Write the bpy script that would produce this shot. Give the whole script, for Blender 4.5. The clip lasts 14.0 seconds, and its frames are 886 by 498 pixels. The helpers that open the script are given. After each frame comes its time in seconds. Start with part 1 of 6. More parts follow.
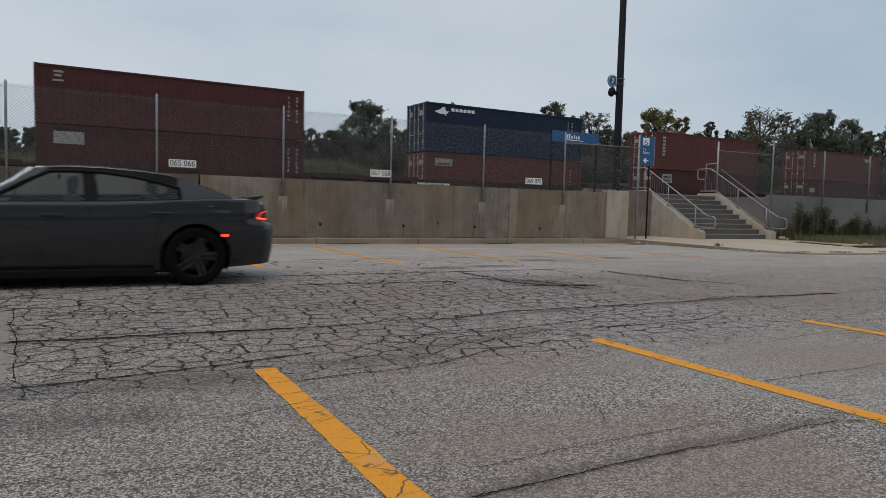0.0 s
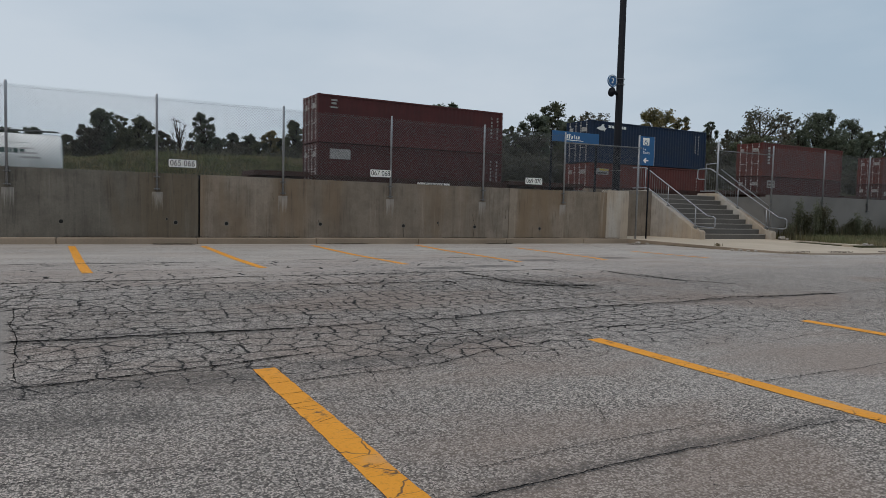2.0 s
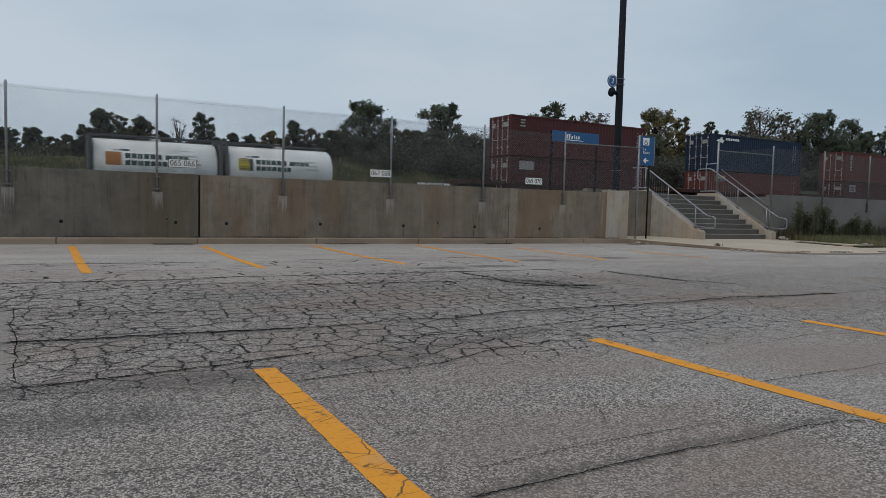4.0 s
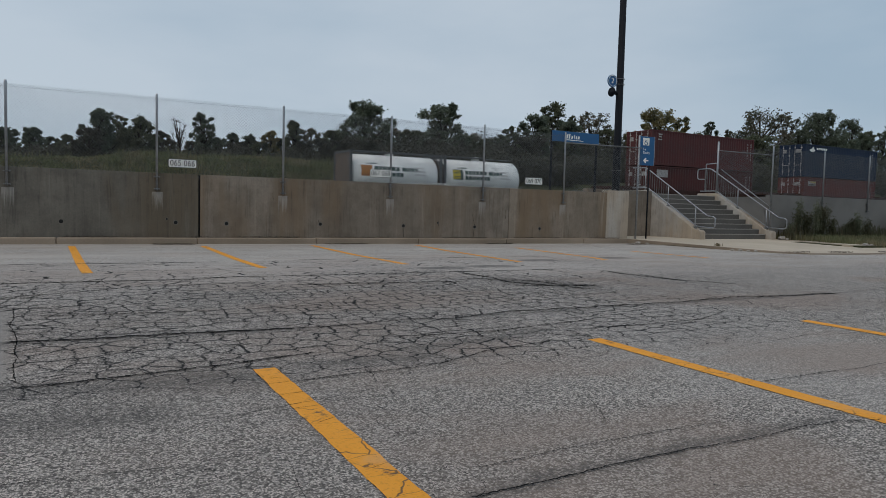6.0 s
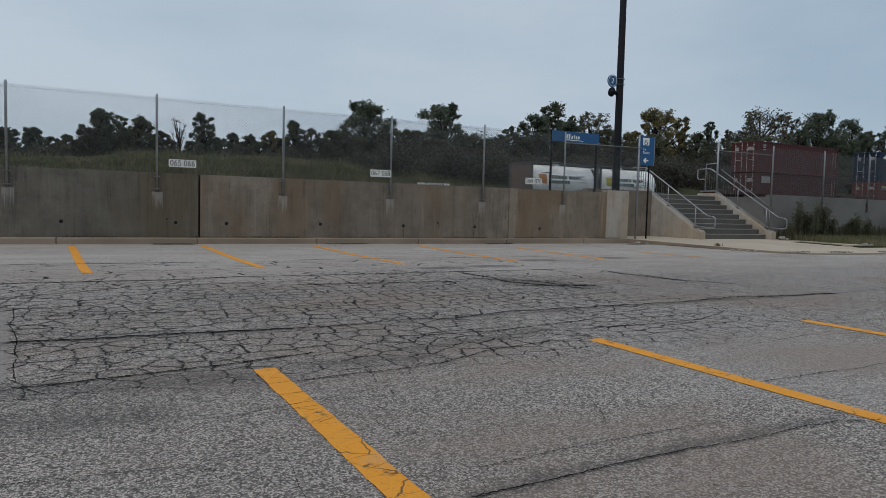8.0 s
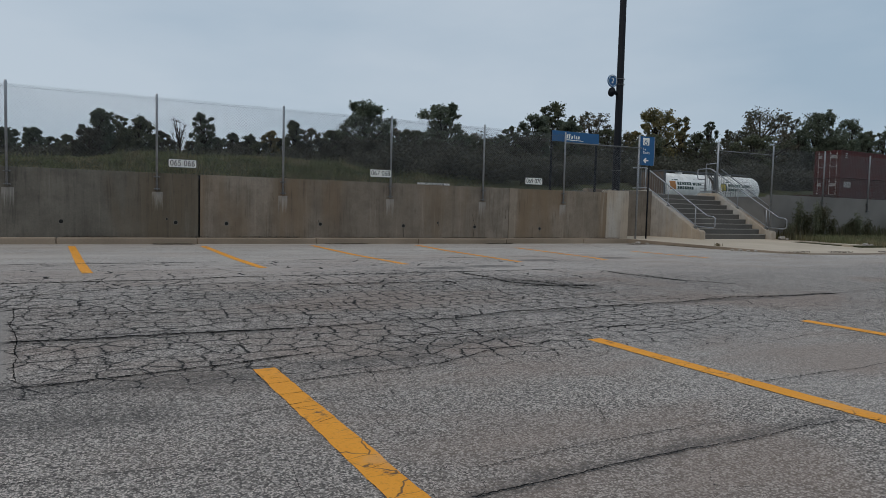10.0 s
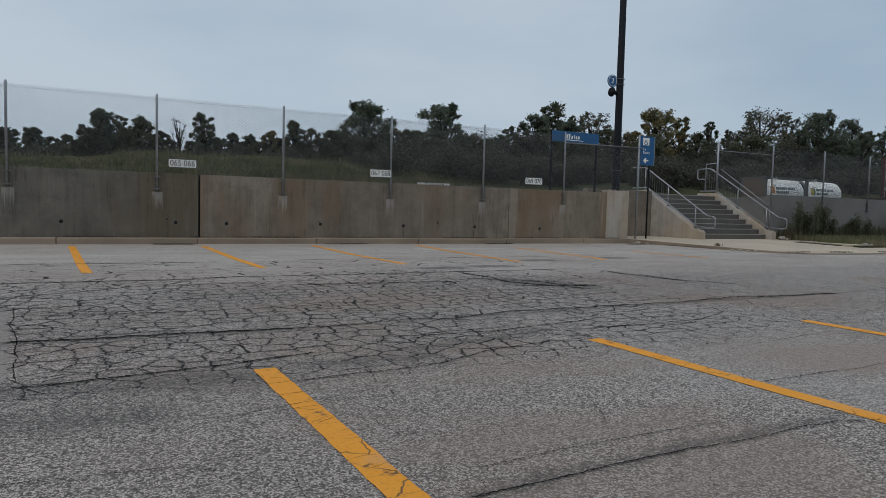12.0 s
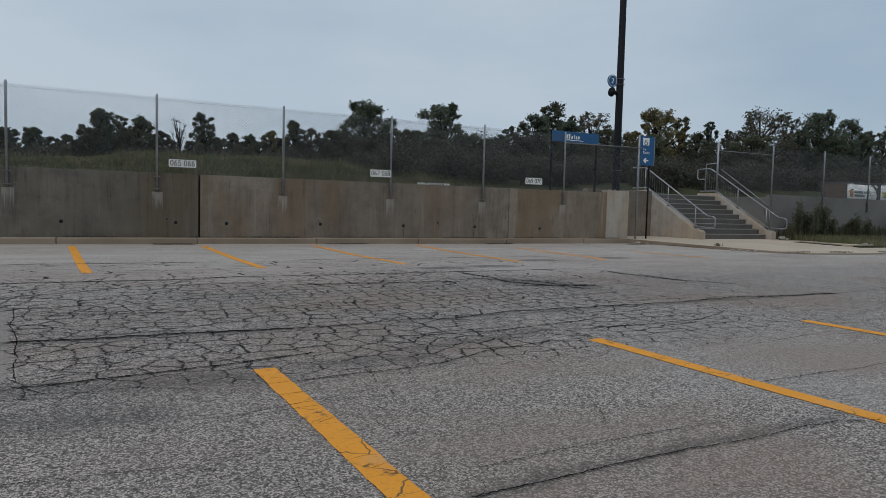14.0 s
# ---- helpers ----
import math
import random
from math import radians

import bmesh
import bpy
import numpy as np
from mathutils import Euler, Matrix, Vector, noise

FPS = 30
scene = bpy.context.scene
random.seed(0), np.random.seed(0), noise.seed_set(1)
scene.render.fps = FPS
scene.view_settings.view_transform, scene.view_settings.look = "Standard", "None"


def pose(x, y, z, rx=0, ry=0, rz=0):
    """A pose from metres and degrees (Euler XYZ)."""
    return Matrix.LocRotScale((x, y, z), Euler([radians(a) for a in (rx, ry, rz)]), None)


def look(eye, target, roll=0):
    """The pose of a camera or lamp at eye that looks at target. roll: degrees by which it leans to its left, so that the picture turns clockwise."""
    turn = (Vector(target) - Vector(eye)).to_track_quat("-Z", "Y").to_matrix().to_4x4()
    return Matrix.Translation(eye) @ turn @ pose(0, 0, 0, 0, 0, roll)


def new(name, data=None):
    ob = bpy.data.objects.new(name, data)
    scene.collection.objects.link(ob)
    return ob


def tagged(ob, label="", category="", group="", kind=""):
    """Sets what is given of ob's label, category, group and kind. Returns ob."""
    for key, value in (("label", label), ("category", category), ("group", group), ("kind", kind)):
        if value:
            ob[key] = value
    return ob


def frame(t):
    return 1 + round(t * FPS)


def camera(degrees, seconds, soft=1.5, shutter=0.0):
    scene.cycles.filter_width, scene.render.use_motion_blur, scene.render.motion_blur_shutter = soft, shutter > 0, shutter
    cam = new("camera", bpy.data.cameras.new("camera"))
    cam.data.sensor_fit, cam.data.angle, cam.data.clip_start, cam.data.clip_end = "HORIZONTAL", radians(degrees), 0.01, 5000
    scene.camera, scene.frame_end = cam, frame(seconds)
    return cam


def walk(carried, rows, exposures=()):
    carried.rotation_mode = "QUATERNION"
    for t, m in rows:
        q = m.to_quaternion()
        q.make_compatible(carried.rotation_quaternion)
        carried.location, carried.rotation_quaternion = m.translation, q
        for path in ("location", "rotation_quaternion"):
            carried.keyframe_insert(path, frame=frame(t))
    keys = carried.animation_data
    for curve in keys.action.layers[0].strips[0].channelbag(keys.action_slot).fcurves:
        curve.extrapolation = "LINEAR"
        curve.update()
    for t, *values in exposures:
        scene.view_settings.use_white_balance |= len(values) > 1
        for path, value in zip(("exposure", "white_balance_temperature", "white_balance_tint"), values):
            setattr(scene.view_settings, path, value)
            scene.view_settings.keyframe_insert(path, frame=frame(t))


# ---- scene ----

# ---------------------------------------------------------------- camera
SECONDS = 14.0
cam = camera(67.9, SECONDS, soft=0.8, shutter=0.4)
EYE = (0.0, 0.0, 1.026)
SIGHT = look(EYE, (4.559, 8.879, 0.414), 1.48)
walk(cam, [(0.0, SIGHT), (SECONDS, SIGHT)], [(0.0, 0.42, 6850, 14), (1.0, 0.42, 6800, 14), (3.0, 0.37, 6650, 12), (5.0, 0.30, 6520, 11.5), (SECONDS, 0.26, 6470, 11.5)])

# ---------------------------------------------------------------- world and light
world = bpy.data.worlds.new("overcast_dusk")
scene.world = world
world.use_nodes = True
wt = world.node_tree
wt.nodes.clear()
w_out = wt.nodes.new("ShaderNodeOutputWorld")
w_bg = wt.nodes.new("ShaderNodeBackground")
w_sky = wt.nodes.new("ShaderNodeTexSky")
w_sky.sky_type = "NISHITA"
w_sky.sun_disc = False
w_sky.sun_elevation = radians(14)
w_sky.sun_rotation = radians(-60)
w_sky.altitude = 200
w_sky.dust_density = 2.0
w_co = wt.nodes.new("ShaderNodeTexCoord")
w_map = wt.nodes.new("ShaderNodeMapping")
w_map.inputs["Scale"].default_value = (1.0, 1.0, 3.2)
w_noise = wt.nodes.new("ShaderNodeTexNoise")
w_noise.inputs["Scale"].default_value = 1.6
w_noise.inputs["Detail"].default_value = 5.0
w_noise.inputs["Roughness"].default_value = 0.5
w_ramp = wt.nodes.new("ShaderNodeValToRGB")
w_ramp.color_ramp.elements[0].position = 0.33
w_ramp.color_ramp.elements[0].color = (0.30, 0.395, 0.485, 1)
w_ramp.color_ramp.elements[1].position = 0.68
w_ramp.color_ramp.elements[1].color = (0.425, 0.50, 0.57, 1)
w_gain = wt.nodes.new("ShaderNodeVectorMath")
w_gain.operation = "SCALE"
w_gain.inputs["Scale"].default_value = 0.055
w_mix = wt.nodes.new("ShaderNodeMix")
w_mix.data_type = "RGBA"
w_mix.inputs[0].default_value = 0.88
wt.links.new(w_co.outputs["Generated"], w_map.inputs["Vector"])
wt.links.new(w_map.outputs["Vector"], w_noise.inputs["Vector"])
wt.links.new(w_noise.outputs["Fac"], w_ramp.inputs["Fac"])
wt.links.new(w_sky.outputs["Color"], w_gain.inputs[0])
wt.links.new(w_gain.outputs["Vector"], w_mix.inputs[6])
wt.links.new(w_ramp.outputs["Color"], w_mix.inputs[7])
wt.links.new(w_mix.outputs[2], w_bg.inputs["Color"])
w_bg.inputs["Strength"].default_value = 1.0
wt.links.new(w_bg.outputs["Background"], w_out.inputs["Surface"])

sun_data = bpy.data.lights.new("sun", "SUN")
sun_data.energy = 0.66
sun_data.angle = radians(40)
sun_data.color = (1.0, 0.86, 0.70)
sun = new("sun", sun_data)
sun.matrix_world = look((-22, -11, 40), (0, 0, 0))

# ---------------------------------------------------------------- mesh helpers
def mesh_of(name, verts, faces, material, smooth=False):
    me = bpy.data.meshes.new(name)
    me.from_pydata([tuple(v) for v in verts], [], [tuple(f) for f in faces])
    if material is not None:
        me.materials.append(material)
    if smooth:
        me.polygons.foreach_set("use_smooth", [True] * len(me.polygons))
    me.update()
    return me


def part(name, bm, material, parent=None, label="", smooth=False):
    """Links a bmesh as one mesh object under a thing or part."""
    me = bpy.data.meshes.new(name)
    bm.to_mesh(me)
    bm.free()
    if material is not None:
        me.materials.append(material)
    if smooth:
        me.polygons.foreach_set("use_smooth", [True] * len(me.polygons))
    ob = new(name, me)
    if parent is not None:
        ob.parent = parent
    if label:
        ob["label"] = label
    return ob


def put(name, me, parent=None, label=""):
    ob = new(name, me)
    if parent is not None:
        ob.parent = parent
    if label:
        ob["label"] = label
    return ob


def empty(name, m=None):
    ob = new(name)
    ob.empty_display_size = 0.2
    if m is not None:
        ob.matrix_basis = m
    return ob


def box(x0, y0, z0, x1, y1, z1, bevel=0.0, bm=None, m=None):
    """A box between two corners, added to bm; bevelled only when it is alone in it."""
    own = bm is None
    bm = bm or bmesh.new()
    vs = [bm.verts.new((x, y, z)) for x in (x0, x1) for y in (y0, y1) for z in (z0, z1)]
    for f in ((0, 1, 3, 2), (4, 6, 7, 5), (0, 4, 5, 1), (2, 3, 7, 6), (0, 2, 6, 4), (1, 5, 7, 3)):
        bm.faces.new([vs[i] for i in f])
    if m is not None:
        bmesh.ops.transform(bm, matrix=m, verts=vs)
    if bevel and own:
        bmesh.ops.bevel(bm, geom=list(bm.edges), offset=bevel, segments=2, profile=0.5, affect="EDGES")
    return bm


def tube(points, radius, sides=8, bm=None, closed=False, radii=None):
    """A round bar along points."""
    bm = bm or bmesh.new()
    pts = [Vector(p) for p in points]
    n = len(pts)
    rings = []
    up = None
    for i, p in enumerate(pts):
        a = pts[(i - 1) % n] if (i or closed) else p
        b = pts[(i + 1) % n] if (i < n - 1 or closed) else p
        d = (b - a).normalized()
        if up is None:
            up = Vector((0, 0, 1)) if abs(d.z) < 0.9 else Vector((1, 0, 0))
        s = d.cross(up).normalized()
        up = s.cross(d).normalized()
        rr = radii[i] if radii else radius
        rings.append([bm.verts.new(p + (s * math.cos(k * 2 * math.pi / sides) + up * math.sin(k * 2 * math.pi / sides)) * rr) for k in range(sides)])
    last = n if closed else n - 1
    for i in range(last):
        a, b = rings[i], rings[(i + 1) % n]
        for k in range(sides):
            bm.faces.new((a[k], a[(k + 1) % sides], b[(k + 1) % sides], b[k]))
    if not closed:
        bm.faces.new(rings[0][::-1])
        bm.faces.new(rings[-1])
    return bm


def rounded(points, radius, steps=4):
    """The polyline with its inner corners rounded."""
    pts = [Vector(p) for p in points]
    out = [pts[0]]
    for a, b, c in zip(pts, pts[1:], pts[2:]):
        r = min(radius, (a - b).length * 0.45, (c - b).length * 0.45)
        p, q = b + (a - b).normalized() * r, b + (c - b).normalized() * r
        for k in range(steps + 1):
            t = k / steps
            out.append(p.lerp(b, t).lerp(b.lerp(q, t), t))
    out.append(pts[-1])
    return out


def plate(outline, depth, bm=None, m=None):
    """A flat outline in x and z, given a thickness along y (from 0 to depth)."""
    bm = bm or bmesh.new()
    a = [bm.verts.new((x, 0, z)) for x, z in outline]
    b = [bm.verts.new((x, depth, z)) for x, z in outline]
    n = len(a)
    bm.faces.new(a)
    bm.faces.new(b[::-1])
    for i in range(n):
        bm.faces.new((a[i], b[i], b[(i + 1) % n], a[(i + 1) % n]))
    if m is not None:
        bmesh.ops.transform(bm, matrix=m, verts=a + b)
    bmesh.ops.recalc_face_normals(bm, faces=bm.faces)
    return bm


def round_rect(x0, z0, x1, z1, r, steps=4):
    out = []
    for cx, cz, a0 in ((x1 - r, z1 - r, 0), (x0 + r, z1 - r, 90), (x0 + r, z0 + r, 180), (x1 - r, z0 + r, 270)):
        for k in range(steps + 1):
            a = radians(a0 + 90 * k / steps)
            out.append((cx + r * math.cos(a), cz + r * math.sin(a)))
    return out


def lettering(text, size, material, parent, m, name="lettering", depth=0.002, squeeze=1.0):
    """Words in the built-in font as a mesh in the x-z plane, facing -y."""
    cu = bpy.data.curves.new(name, "FONT")
    cu.body, cu.size, cu.extrude = text, size, depth
    cu.align_x, cu.align_y = "CENTER", "CENTER"
    tmp = bpy.data.objects.new(name, cu)
    scene.collection.objects.link(tmp)
    dg = bpy.context.evaluated_depsgraph_get()
    me = bpy.data.meshes.new_from_object(tmp.evaluated_get(dg))
    bpy.data.objects.remove(tmp)
    me.transform(m @ pose(0, 0, 0, 90) @ Matrix.Diagonal((squeeze, 1, 1, 1)))
    me.materials.clear()
    me.materials.append(material)
    return put(name, me, parent)


# ---------------------------------------------------------------- materials
class Nodes:
    """A small builder for node materials."""

    def __init__(self, name, rough=0.8, metal=0.0, spec=0.5):
        self.mat = bpy.data.materials.new(name)
        self.mat.use_nodes = True
        self.t = self.mat.node_tree
        self.b = self.t.nodes["Principled BSDF"]
        self.b.inputs["Roughness"].default_value = rough
        self.b.inputs["Metallic"].default_value = metal
        self.b.inputs["Specular IOR Level"].default_value = spec
        self.co = self.t.nodes.new("ShaderNodeTexCoord").outputs["Object"]

    def link(self, a, b):
        self.t.links.new(a, b)

    def set(self, sock, value):
        if hasattr(value, "is_linked"):
            self.link(value, sock)
        elif isinstance(value, tuple) and len(value) == 3 and sock.type == "RGBA":
            sock.default_value = (*value, 1)
        else:
            sock.default_value = value

    def mapping(self, scale=(1, 1, 1), loc=(0, 0, 0), src=None, rot=(0, 0, 0)):
        n = self.t.nodes.new("ShaderNodeMapping")
        n.inputs["Scale"].default_value = scale
        n.inputs["Location"].default_value = loc
        n.inputs["Rotation"].default_value = rot
        self.link(src or self.co, n.inputs["Vector"])
        return n.outputs["Vector"]

    def noise(self, scale, detail=4, rough=0.55, vec=None, distort=0.0, color=False):
        n = self.t.nodes.new("ShaderNodeTexNoise")
        n.inputs["Scale"].default_value = scale
        n.inputs["Detail"].default_value = detail
        n.inputs["Roughness"].default_value = rough
        n.inputs["Distortion"].default_value = distort
        self.link(vec or self.co, n.inputs["Vector"])
        return n.outputs["Color" if color else "Fac"]

    def voronoi(self, scale, feature="F1", vec=None, out="Distance", rnd=1.0):
        n = self.t.nodes.new("ShaderNodeTexVoronoi")
        n.feature = feature
        if feature == "DISTANCE_TO_EDGE":
            n.voronoi_dimensions = "2D"
        n.inputs["Scale"].default_value = scale
        n.inputs["Randomness"].default_value = rnd
        self.link(vec or self.co, n.inputs["Vector"])
        return n.outputs[out]

    def math(self, op, a, b=0.0, c=0.0, clamp=False):
        n = self.t.nodes.new("ShaderNodeMath")
        n.operation, n.use_clamp = op, clamp
        for s, v in zip(n.inputs, (a, b, c)):
            self.set(s, v)
        return n.outputs[0]

    def vmath(self, op, a, b):
        n = self.t.nodes.new("ShaderNodeVectorMath")
        n.operation = op
        for s, v in zip(n.inputs, (a, b)):
            self.set(s, v)
        return n.outputs[0]

    def step(self, v, lo, hi, to0=0.0, to1=1.0):
        n = self.t.nodes.new("ShaderNodeMapRange")
        n.interpolation_type = "SMOOTHSTEP"
        for s, x in zip(n.inputs, (v, lo, hi, to0, to1)):
            self.set(s, x)
        return n.outputs[0]

    def mix(self, fac, a, b, mode="MIX"):
        n = self.t.nodes.new("ShaderNodeMix")
        n.data_type, n.blend_type = "RGBA", mode
        self.set(n.inputs[0], fac)
        self.set(n.inputs[6], a)
        self.set(n.inputs[7], b)
        return n.outputs[2]

    def xyz(self, src=None):
        n = self.t.nodes.new("ShaderNodeSeparateXYZ")
        self.link(src or self.co, n.inputs[0])
        return n.outputs

    def random(self):
        return self.t.nodes.new("ShaderNodeObjectInfo").outputs["Random"]

    def island(self):
        return self.t.nodes.new("ShaderNodeNewGeometry").outputs["Random Per Island"]

    def color(self, v):
        self.set(self.b.inputs["Base Color"], v)
        return self

    def rough(self, v):
        self.set(self.b.inputs["Roughness"], v)
        return self

    def bump(self, h, strength=0.3, dist=0.01):
        n = self.t.nodes.new("ShaderNodeBump")
        n.inputs["Strength"].default_value = strength
        n.inputs["Distance"].default_value = dist
        self.link(h, n.inputs["Height"])
        self.link(n.outputs["Normal"], self.b.inputs["Normal"])
        return self


def concrete(name, light, dark, streaks=True, scale=1.0, wash=False):
    n = Nodes(name, 0.9, 0, 0.25)
    big = n.noise(0.5 * scale, 3)
    fine = n.noise(28 * scale, 5, 0.6)
    c = n.mix(n.step(big, 0.35, 0.68), dark, light)
    c = n.mix(0.35, c, n.mix(fine, tuple(v * 0.6 for v in dark), tuple(min(1, v * 1.3) for v in light)), "MIX")
    if streaks:
        # long faint runs, brown seepage, fine dark drips, lime bloom and blotches
        run = n.noise(1.0, 5, 0.65, n.mapping((3.0, 3.0, 0.22)))
        seep = n.noise(1.0, 4, 0.6, n.mapping((0.55, 0.55, 0.12), (3, 1, 0)))
        drip = n.noise(1.0, 5, 0.7, n.mapping((17, 17, 0.9), (2, 7, 1)))
        lime = n.noise(1.0, 5, 0.65, n.mapping((6.5, 6.5, 0.30), (9, 4, 2)))
        blotch = n.noise(1.7, 6, 0.7)
        c = n.mix(n.step(blotch, 0.42, 0.66, 0, 0.5), c, tuple(v * 0.72 for v in dark))
        c = n.mix(n.step(seep, 0.46, 0.62, 0, 0.7), c, (dark[0] * 1.0, dark[1] * 0.84, dark[2] * 0.66))
        c = n.mix(n.step(run, 0.5, 0.75, 0, 0.45), c, tuple(v * 0.6 for v in dark))
        c = n.mix(n.math("MULTIPLY", n.step(drip, 0.50, 0.70, 0, 0.6), n.step(blotch, 0.3, 0.6)), c, tuple(v * 0.5 for v in dark))
        c = n.mix(n.math("MULTIPLY", n.step(lime, 0.55, 0.74, 0, 0.4), n.step(run, 0.6, 0.4)), c, tuple(min(1, v * 1.25) for v in light))
    if wash:
        # lime washed down below the post feet
        z = n.xyz(n.mapping())[2]
        thin = n.noise(1.0, 4, 0.7, n.mapping((24, 24, 1.2), (4, 2, 0)))
        fade = n.step(n.math("ADD", z, n.math("MULTIPLY", n.math("SUBTRACT", thin, 0.5), 1.3)), 0.78, 1.32)
        c = n.mix(n.math("MULTIPLY", fade, 0.6), c, (0.44, 0.415, 0.38))
    pits = n.voronoi(55 * scale)
    n.color(c).bump(n.math("ADD", n.math("MULTIPLY", fine, 0.6), n.step(pits, 0.0, 0.25)), 0.25, 0.006)
    return n.mat


def plain(name, col, rough=0.6, metal=0.0, vary=0.15, scale=6.0, spec=0.5, bump=0.05):
    n = Nodes(name, rough, metal, spec)
    a = n.noise(scale, 5, 0.6)
    b = n.noise(scale * 9, 3, 0.6)
    k = n.math("ADD", n.math("MULTIPLY", a, 0.7), n.math("MULTIPLY", b, 0.3))
    n.color(n.mix(n.step(k, 0.3, 0.7), tuple(v * (1 - vary) for v in col), tuple(min(1, v * (1 + vary)) for v in col)))
    n.rough(n.step(a, 0.3, 0.7, max(0.03, rough - 0.08), min(1, rough + 0.1)))
    if bump:
        n.bump(b, bump, 0.01)
    return n.mat


def glowing(name, col, strength):
    n = Nodes(name, 0.3)
    n.color(col)
    n.b.inputs["Emission Color"].default_value = (*col, 1)
    n.b.inputs["Emission Strength"].default_value = strength
    return n.mat


def glass(name, tint, rough=0.02):
    n = Nodes(name, rough)
    n.color(tint)
    n.b.inputs["Transmission Weight"].default_value = 1.0
    n.b.inputs["IOR"].default_value = 1.1
    n.b.inputs["Coat Weight"].default_value = 1.0
    n.b.inputs["Coat Roughness"].default_value = 0.02
    return n.mat


def paint_mat(name, col, dirt, rough=0.55):
    """Sheet-steel paint with rust streaks and scuffs."""
    n = Nodes(name, rough, 0.0, 0.25)
    a = n.noise(0.8, 4, 0.6)
    run = n.noise(1.0, 4, 0.65, n.mapping((5, 5, 0.35)))
    spots = n.noise(5.0, 6, 0.7)
    c = n.mix(n.step(a, 0.3, 0.7), tuple(v * 0.8 for v in col), tuple(min(1, v * 1.15) for v in col))
    c = n.mix(n.step(run, 0.52, 0.8, 0, 0.6), c, dirt)
    c = n.mix(n.step(spots, 0.63, 0.75, 0, 0.7), c, (dirt[0] * 0.8, dirt[1] * 0.6, dirt[2] * 0.5))
    n.color(c).rough(n.step(a, 0.2, 0.8, rough - 0.1, rough + 0.2))
    return n.mat


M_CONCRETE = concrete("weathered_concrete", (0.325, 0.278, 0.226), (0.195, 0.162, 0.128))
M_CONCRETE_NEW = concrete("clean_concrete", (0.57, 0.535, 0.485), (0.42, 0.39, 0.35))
# weathered grey pour; the lens falloff at the left is also put into its colour
M_CONCRETE_DIM = concrete("grey_weathered_dimmed_concrete", (0.232, 0.212, 0.180), (0.138, 0.126, 0.106))
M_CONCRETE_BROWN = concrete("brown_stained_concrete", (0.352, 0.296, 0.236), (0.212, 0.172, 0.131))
M_PATCH = concrete("lime_washed_concrete", (0.325, 0.278, 0.226), (0.195, 0.162, 0.128), wash=True)
# same darkened grey as the left panel, falloff included
M_PATCH_DIM = concrete("lime_washed_dimmed_concrete", (0.232, 0.212, 0.180), (0.138, 0.126, 0.106), wash=True)
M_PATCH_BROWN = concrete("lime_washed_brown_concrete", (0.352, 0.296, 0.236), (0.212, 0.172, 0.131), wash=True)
M_PIPE = concrete("pipe_rim", (0.24, 0.22, 0.19), (0.15, 0.14, 0.12), False)
M_CONCRETE_GREY = concrete("plain_grey_concrete", (0.222, 0.215, 0.202), (0.162, 0.157, 0.148), False)
M_STEP = concrete("step_concrete", (0.165, 0.154, 0.141), (0.112, 0.105, 0.096), False)
M_KERB = concrete("kerb_concrete", (0.36, 0.288, 0.218), (0.21, 0.166, 0.122), False, 0.8)
M_PAVE = concrete("pavement_concrete", (0.55, 0.47, 0.375), (0.43, 0.365, 0.285), False, 0.7)
M_NOSING = concrete("pale_step_edge", (0.36, 0.34, 0.31), (0.27, 0.255, 0.235), False)
M_GALV = plain("galvanised_steel", (0.34, 0.352, 0.37), 0.45, 0.75, 0.2, 12)
M_GALV_DULL = plain("dull_galvanised_steel", (0.19, 0.195, 0.195), 0.6, 0.5, 0.2, 12)
M_WIRE = plain("fence_wire", (0.13, 0.135, 0.14), 0.6, 0.4, 0.15, 5, 0.5, 0)
M_DARK = plain("dark_void", (0.012, 0.012, 0.012), 0.9, 0, 0.2)
M_BLACK_STEEL = plain("black_painted_steel", (0.008, 0.0095, 0.014), 0.7, 0.0, 0.25, 8, 0.2)
M_BLUE = plain("blue_sign_face", (0.012, 0.10, 0.25), 0.45, 0, 0.08, 3, 0.5, 0)
M_WHITE = plain("white_sign_face", (0.84, 0.84, 0.80), 0.5, 0, 0.06, 6, 0.5, 0)
M_BLACK = plain("black_lettering", (0.02, 0.02, 0.02), 0.6, 0, 0.1, 6, 0.5, 0)
M_RED_BOX = paint_mat("red_brown_container_paint", (0.090, 0.027, 0.026), (0.055, 0.022, 0.018))
M_RED_BOX_B = paint_mat("faded_red_container_paint", (0.120, 0.036, 0.030), (0.07, 0.028, 0.022))
M_RED_BOX_C = paint_mat("dark_red_container_paint", (0.074, 0.024, 0.022), (0.046, 0.02, 0.016))
M_BLUE_BOX = paint_mat("navy_container_paint", (0.012, 0.025, 0.055), (0.016, 0.021, 0.032))
M_MARK = plain("faded_white_marking", (0.34, 0.33, 0.32), 0.75, 0, 0.4, 8, 0.3, 0)


